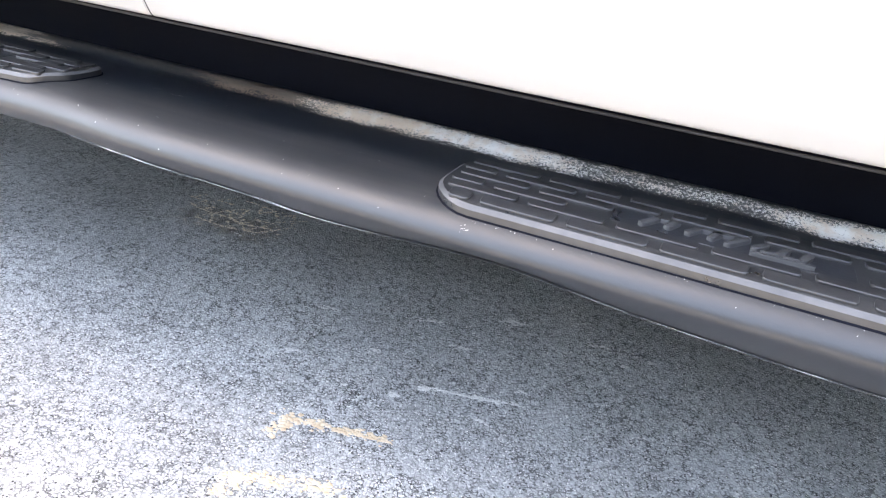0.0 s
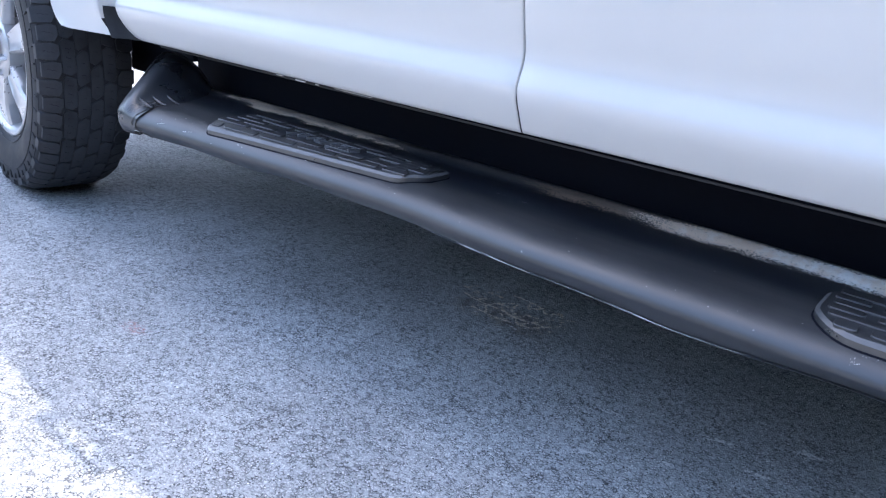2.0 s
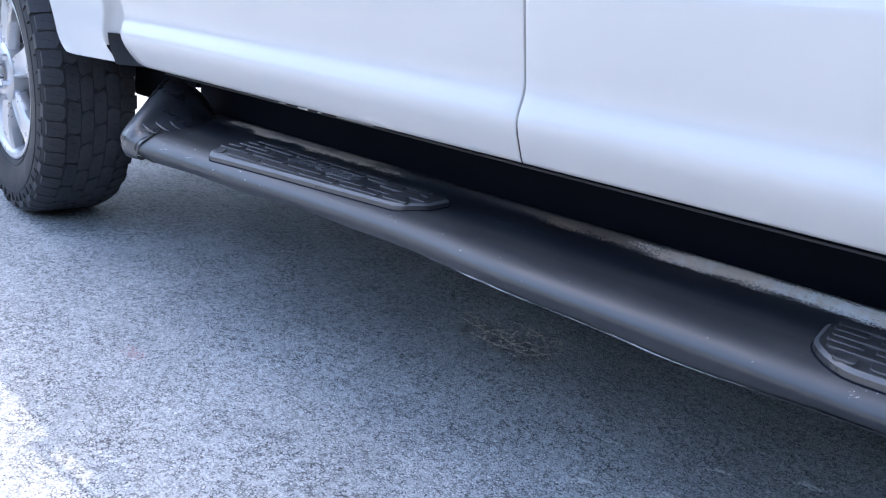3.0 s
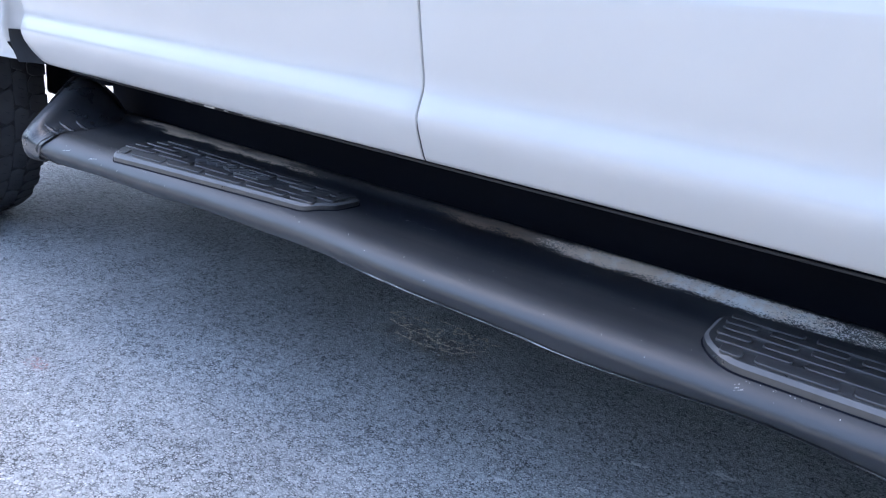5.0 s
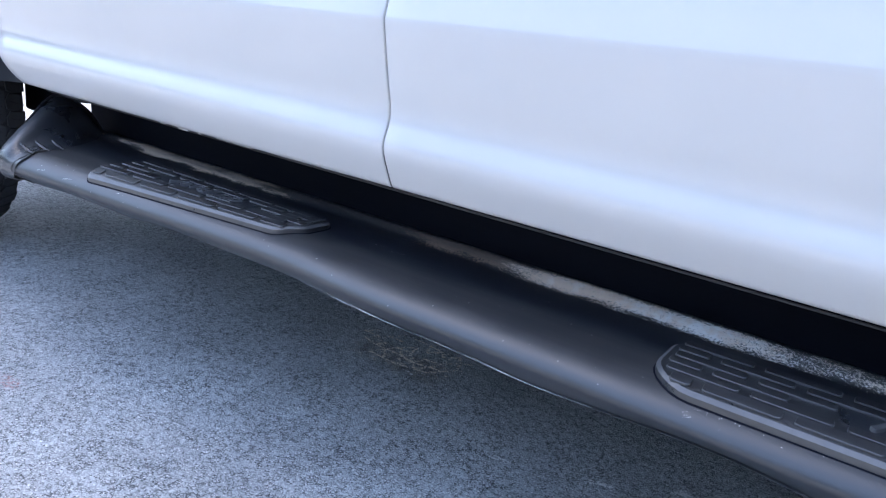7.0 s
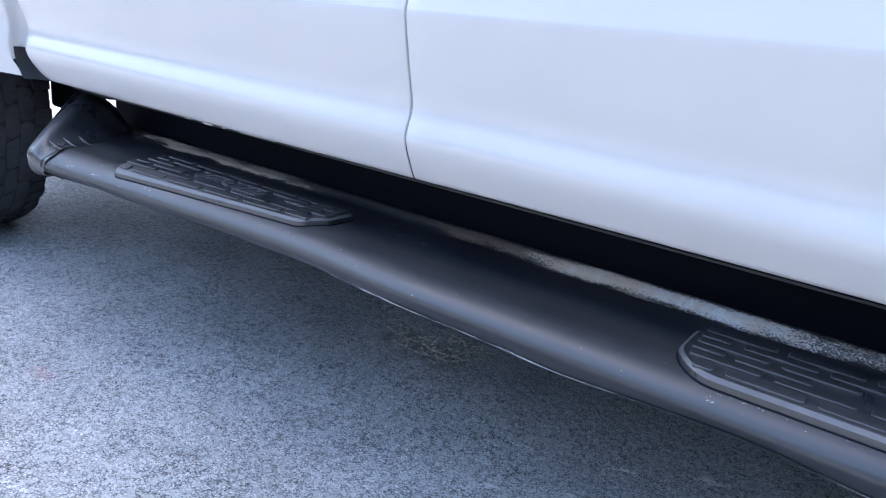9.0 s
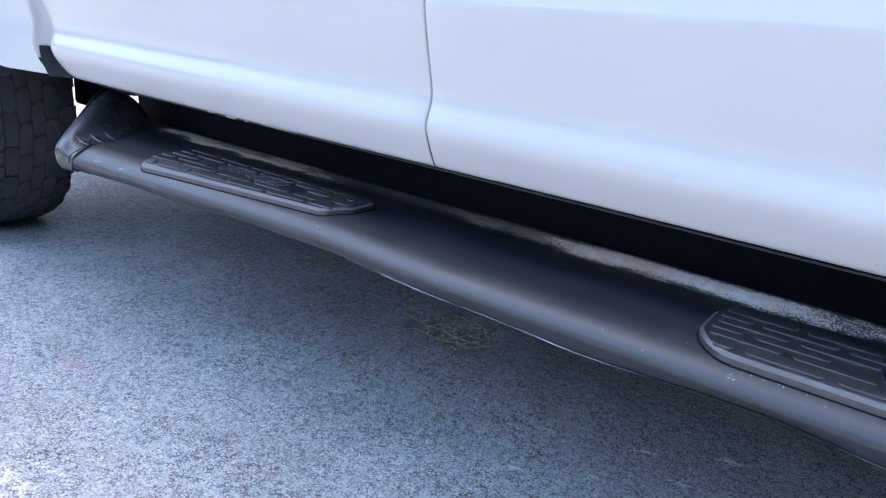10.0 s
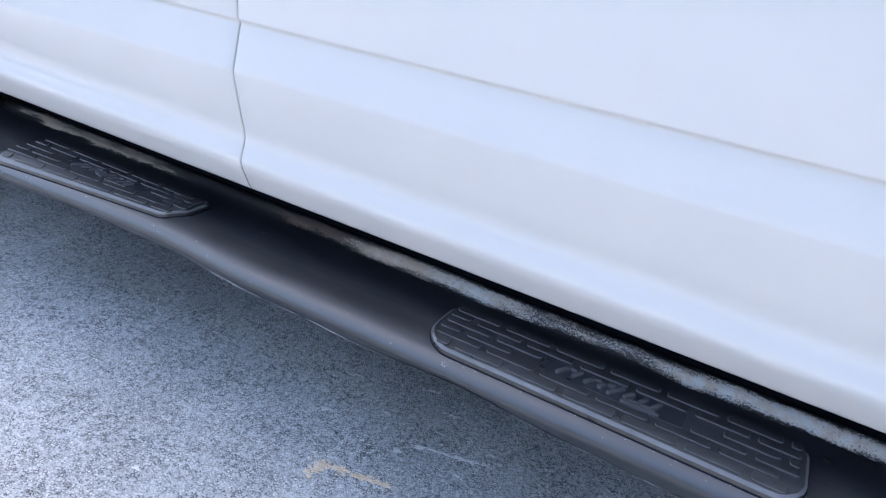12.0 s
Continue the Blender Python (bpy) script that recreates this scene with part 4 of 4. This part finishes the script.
def step_pad(corners, front_line, back, emblem):
    """Rubber pad with a chamfered rim and staggered bars; front_line: x0, y0, slope."""
    fx, fy, slope = front_line
    x0, x1 = min(c[0] for c in corners), max(c[0] for c in corners)
    bm = chamfered(rounded_corners(corners), TOP - 0.004, TOP + 0.0112, 0.0046, 0.0032)
    for i in range(12):
        bmesh.ops.bisect_plane(bm, geom=bm.verts[:] + bm.edges[:] + bm.faces[:], plane_co=(0, -0.020 + 0.006 * i, 0), plane_no=(0, 1, 0))
    for i in range(9):
        bmesh.ops.bisect_plane(bm, geom=bm.verts[:] + bm.edges[:] + bm.faces[:], plane_co=(x0 + (x1 - x0) * (i + 1) / 10, 0, 0), plane_no=(1, 0, 0))
    for v in bm.verts:
        v.co.z += nose_z(v.co.x, v.co.y) - TOP
    pad = part("step_pad", bm, PAD, board, "black rubber step pad with raised tread bars", angle=20)
    pad.data.materials.append(LIT_RUBBER)
    for face in pad.data.polygons:            # the chamfer's brighter catch of light is put into its colour
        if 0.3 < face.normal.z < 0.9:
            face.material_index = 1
    line = rounded_corners(corners)
    wide = []
    for i in range(len(line)):
        a, b = Vector(line[i - 1]), Vector(line[(i + 1) % len(line)])
        t = (b - a).normalized()
        wide.append((line[i][0] + t.y * 0.0020, line[i][1] - t.x * 0.0020))
    # Thin black rim draws the shadow line where the pad meets the board.
    bm = chamfered(wide, TOP - 0.004, TOP + 0.0010, 0.0002, 0.0001)
    for i in range(12):
        bmesh.ops.bisect_plane(bm, geom=bm.verts[:] + bm.edges[:] + bm.faces[:], plane_co=(0, -0.020 + 0.006 * i, 0), plane_no=(0, 1, 0))
    for v in bm.verts:
        v.co.z += nose_z(v.co.x, v.co.y) - TOP
    part("shadow_rim", bm, BLACK, pad)
    z = TOP + 0.0108
    rows = 6
    gap = 0.012

    def on_pad(x, y, turn):
        """A pose on the pad's bent surface."""
        tilt = math.degrees(math.atan((nose_z(x, y + 0.005) - nose_z(x, y - 0.005)) / 0.010))
        return pose(x, y, z + nose_z(x, y) - TOP, tilt, 0, turn)

    def row_y(r, x):
        f = fy + slope * (x - fx)
        return f + 0.0165 + (back - f - 0.0290) * r / (rows - 1)

    for r in range(rows):
        length = 0.082
        x = x0 + 0.014 + (0.0 if r % 2 else -0.046)
        while x < x1 - 0.014:
            inset = 0.026 if r == 0 else 0.016 if r == 1 else 0.012
            a, b = max(x, x0 + inset), min(x + length, x1 - inset)
            mid = (a + b) / 2
            busy = emblem and 2 <= r <= 3 and abs(mid - emblem) < 0.135
            if b - a > 0.014 and not busy:
                lean = math.degrees(math.atan(slope * (1 - r / (rows - 1))))
                part("tread_bar", tread_bar(b - a, 0.0176 if slope == 0.0 or slope < 0.02 else 0.0160), PAD, pad, m=on_pad(mid, row_y(r, mid), lean))
            x += length + gap
    y = (row_y(2, emblem) + row_y(3, emblem)) / 2
    part("emblem_panel", prism(rounded(emblem - 0.118, emblem + 0.118, y - 0.021, y + 0.021, [0.006] * 4, 4), z - 0.001, z + 0.0008, 0.0006, 1), CAP, pad)
    rng = random.Random(int(emblem * 1000) + 5)
    for i in range(8):
        px = emblem - 0.078 + i * 0.0215
        h = 0.036 if i in (0, 4) else 0.024
        part("emblem_bar", emblem_bar(h, 0.0085), EMBLEM, pad, m=pose(px, y + 0.001 + rng.uniform(-0.002, 0.002), z, 0, 0, 58 + rng.uniform(-10, 10)))
        if i % 3 != 1:
            part("emblem_bar", emblem_bar(0.018, 0.0050), EMBLEM, pad, m=pose(px + 0.009, y + rng.choice((-0.009, 0.009)), z, 0, 0, rng.uniform(-5, 8)))
    part("emblem_bar", emblem_bar(0.060, 0.0045), EMBLEM, pad, m=pose(emblem + 0.05, y - 0.0165, z, 0, 0, 2))
    return pad


step_pad([(-1.085, -0.0255, 0.016), (-0.628, 0.0158, 0.030), (-0.597, 0.058, 0.030), (-0.595, 0.122, 0.020), (-1.103, 0.118, 0.030), (-1.107, 0.040, 0.040)], (-1.085, -0.0255, 0.0903), 0.119, -0.845)
step_pad([(-0.010, -0.0160, 0.054), (0.595, -0.0220, 0.046), (0.595, 0.118, 0.026), (-0.008, 0.118, 0.030)], (0.062, -0.0165, -0.0103), 0.118, 0.300)
for bx in (-1.05, -0.25, 0.62):
    part("mounting_bracket", box(bx - 0.03, bx + 0.03, 0.10, 0.30, 0.350, 0.378, 0.004), BLACK, board)


# bolt head near the rear pad
part("bolt", finish(revolve([(0.0, 0.0), (0.0, 0.006), (0.004, 0.006), (0.006, 0.003), (0.006, 0.0)], 16), DARK_METAL), DARK_METAL, board, m=pose(0.622, 0.118, TOP - 0.001, 90, 0, 0))


def grains(places, size, seed, flat=0.5):
    """Tiny angular bits at the given places."""
    rng = random.Random(seed)
    verts, faces = [], []
    for p in places:
        s = size * rng.uniform(0.45, 1.3)
        k = len(verts)
        turn = rng.uniform(0, 6.28)
        for j in range(5):
            a = turn + j * 1.2566
            r = s * rng.uniform(0.6, 1.15)
            verts.append((p[0] + r * math.cos(a), p[1] + r * math.sin(a), p[2] - 0.0003))
        verts.append((p[0], p[1], p[2] + s * flat))
        for j in range(5):
            faces.append((k + j, k + (j + 1) % 5, k + 5))
        faces.append((k + 4, k + 3, k + 2, k + 1, k))
    me = bpy.data.meshes.new("mesh")
    me.from_pydata(verts, [], faces)
    return me


def board_bits():
    rng = random.Random(8)
    places = []
    for _ in range(170):
        x = rng.uniform(-1.3, 0.6)
        y = rng.choice((rng.uniform(-0.035, 0.0), rng.uniform(0.0, 0.17), rng.uniform(0.0, 0.12)))
        if (-1.11 < x < -0.56 or -0.01 < x < 0.6) and -0.02 < y < 0.12:
            continue
        places.append((x, y, nose_z(x, y)))
    for _ in range(34):
        x = rng.uniform(0.04, 0.56)
        y = -0.0205 - 0.005 * (x - 0.04) + rng.uniform(-0.002, 0.001)
        places.append((x, y, nose_z(x, y)))
    for _ in range(10):
        x, y = 0.048 + rng.uniform(-0.006, 0.006), -0.030 + rng.uniform(-0.004, 0.004)
        places.append((x, y, nose_z(x, y)))
    for _ in range(520):
        x = rng.choice((rng.uniform(-0.22, 0.12), rng.uniform(0.08, 0.45), rng.uniform(0.42, 0.80)))
        y = rng.gauss(0.189, 0.010)
        if 0.165 < y < 0.212:
            places.append((x, y, TOP + max(0.0, 0.0105 * smoothstep(0.178, 0.202, y)) + 0.0004))
    for x, y in ((-1.176, -0.008), (-1.144, -0.014), (-1.10, -0.036), (-0.985, -0.022), (-1.05, -0.034), (-0.70, -0.006), (-0.52, 0.0)):
        places += [(x + rng.uniform(-0.004, 0.004), y + rng.uniform(-0.001, 0.001), nose_z(x, y)) for _ in range(3)]
    for x0, y0 in ((-1.226, -0.040), (-1.143, -0.036), (-0.46, 0.105), (-0.50, 0.112)):
        places += [(x0 + 0.0016 * k, y0 + 0.0003 * k, nose_z(x0 + 0.0016 * k, y0 + 0.0003 * k)) for k in range(14)]
    me = grains(places, 0.0008, 4)
    me.materials.append(WHITE_BITS)
    return me


tagged(part("dirt_specks", board_bits(), WHITE_BITS, board, "pale specks of dirt"), kind="stuff")


# ---------------------------------------------------------------- marks and grit on the ground
def scraps(name, mat, strokes, seed, label, size=0.0046):
    """Thin torn flakes scattered along strokes (x0, y0, x1, y1, spread, count)."""
    rng = random.Random(seed)
    verts, faces = [], []
    for x0, y0, x1, y1, spread, count in strokes:
        for _ in range(count):
            f = rng.random()
            x = x0 + (x1 - x0) * f + rng.gauss(0, spread)
            y = y0 + (y1 - y0) * f + rng.gauss(0, spread * 0.6)
            s = size * rng.uniform(0.25, 1.3) * rng.random() ** 0.5
            k, n, turn = len(verts), 6, rng.uniform(0, 6.28)
            for j in range(n):
                a = turn + 6.2832 * j / n
                r = s * rng.uniform(0.45, 1.2)
                verts.append((x + r * math.cos(a) * 1.4, y + r * math.sin(a), 0.0011 + 0.0003 * rng.random()))
            verts.append((x, y, 0.0020 + 0.0004 * rng.random()))
            faces += [(k + j, k + (j + 1) % n, k + n) for j in range(n)]
    me = bpy.data.meshes.new("mesh")
    me.from_pydata(verts, [], faces)
    me.materials.append(mat)
    tagged(part(name, me, mat, None, label), category="paint marks", kind="stuff")


scraps("yellowed_paint_marks", YELLOW, [
    (-0.206, 0.010, -0.150, 0.022, 0.008, 90), (-0.200, -0.030, -0.190, 0.005, 0.006, 60), (-0.150, 0.022, -0.050, 0.042, 0.007, 150),
    (-0.200, -0.120, -0.140, -0.098, 0.010, 110), (-0.192, -0.150, -0.180, -0.120, 0.008, 60), (-0.140, -0.098, -0.060, -0.072, 0.010, 90)],
    3, "yellowed flaking paint remnants on the asphalt")
def mud_veins():
    """Strokes of a cracked, net-like print inside an oval."""
    rng = random.Random(31)
    knots = {}
    for i in range(8):
        for j in range(5):
            u, v = (i + 0.5 * (j % 2)) / 7.5 * 2 - 1, j / 4 * 2 - 1
            knots[i, j] = (-0.678 + 0.145 * u + rng.uniform(-0.008, 0.008), 0.526 + 0.066 * v + 0.020 * u * u + rng.uniform(-0.006, 0.006), u * u + v * v * 0.8)
    strokes = []
    for (i, j), (x, y, r) in knots.items():
        for n in ((i + 1, j), (i, j + 1), (i + (1 if j % 2 else -1), j + 1)):
            if n in knots and r < 1.25 and knots[n][2] < 1.25 and rng.random() < 0.50 + (0.25 if j == 0 else 0.0):
                strokes.append((x, y, knots[n][0], knots[n][1], 0.0022, rng.randint(8, 30)))
    return strokes + [(-0.800, 0.520, -0.560, 0.530, 0.030, 90)]


scraps("dried_mud_print", MUD, mud_veins(), 14, "dried light brown mud print on the asphalt", 0.0030)
scraps("chalky_scrape_marks", CHALK, [
    (-0.290, 0.150, -0.276, 0.158, 0.004, 24), (-0.315, 0.292, -0.300, 0.304, 0.005, 26), (-0.150, 0.360, -0.110, 0.367, 0.005, 40), (-0.060, 0.312, -0.030, 0.318, 0.004, 20),
    (-0.010, 0.446, 0.010, 0.450, 0.004, 18), (0.075, 0.246, 0.086, 0.254, 0.003, 16), (0.150, 0.450, 0.180, 0.458, 0.003, 30), (0.250, 0.450, 0.262, 0.456, 0.003, 14),
    (-0.058, 0.172, -0.044, 0.184, 0.003, 30), (-0.010, 0.190, 0.060, 0.206, 0.0016, 70),
    (-0.060, 0.172, -0.040, 0.186, 0.004, 26), (-0.040, 0.184, 0.010, 0.196, 0.003, 30), (0.020, 0.200, 0.100, 0.220, 0.003, 46), (-0.090, 0.135, -0.086, 0.140, 0.003, 22),
    (-0.167, 0.119, -0.163, 0.122, 0.003, 12), (-0.180, 0.215, -0.160, 0.232, 0.004, 16), (-0.020, 0.435, 0.035, 0.452, 0.006, 34), (0.200, 0.412, 0.220, 0.418, 0.003, 14),
    (-0.468, -0.211, -0.458, -0.209, 0.004, 16), (0.05, 0.15, 0.052, 0.152, 0.003, 14), (-0.76, 0.44, -0.60, 0.45, 0.012, 20), (-0.87, -0.37, -0.80, -0.352, 0.004, 20)],
    9, "pale scrape marks on the asphalt", 0.0040)


def ground_grit():
    rng = random.Random(21)
    places = [(rng.uniform(-2.2, 0.8), rng.uniform(-0.7, 1.0), 0.0006) for _ in range(3200)] + [(rng.uniform(-1.3, 0.6), rng.uniform(-0.45, 0.70), 0.0005) for _ in range(7000)]
    me = grains(places, 0.0012, 6, 0.7)
    me.materials.append(CHALK)
    return me


tagged(part("loose_grit", ground_grit(), CHALK, None, "fine pale grit lying on the asphalt"), category="grit", kind="stuff")
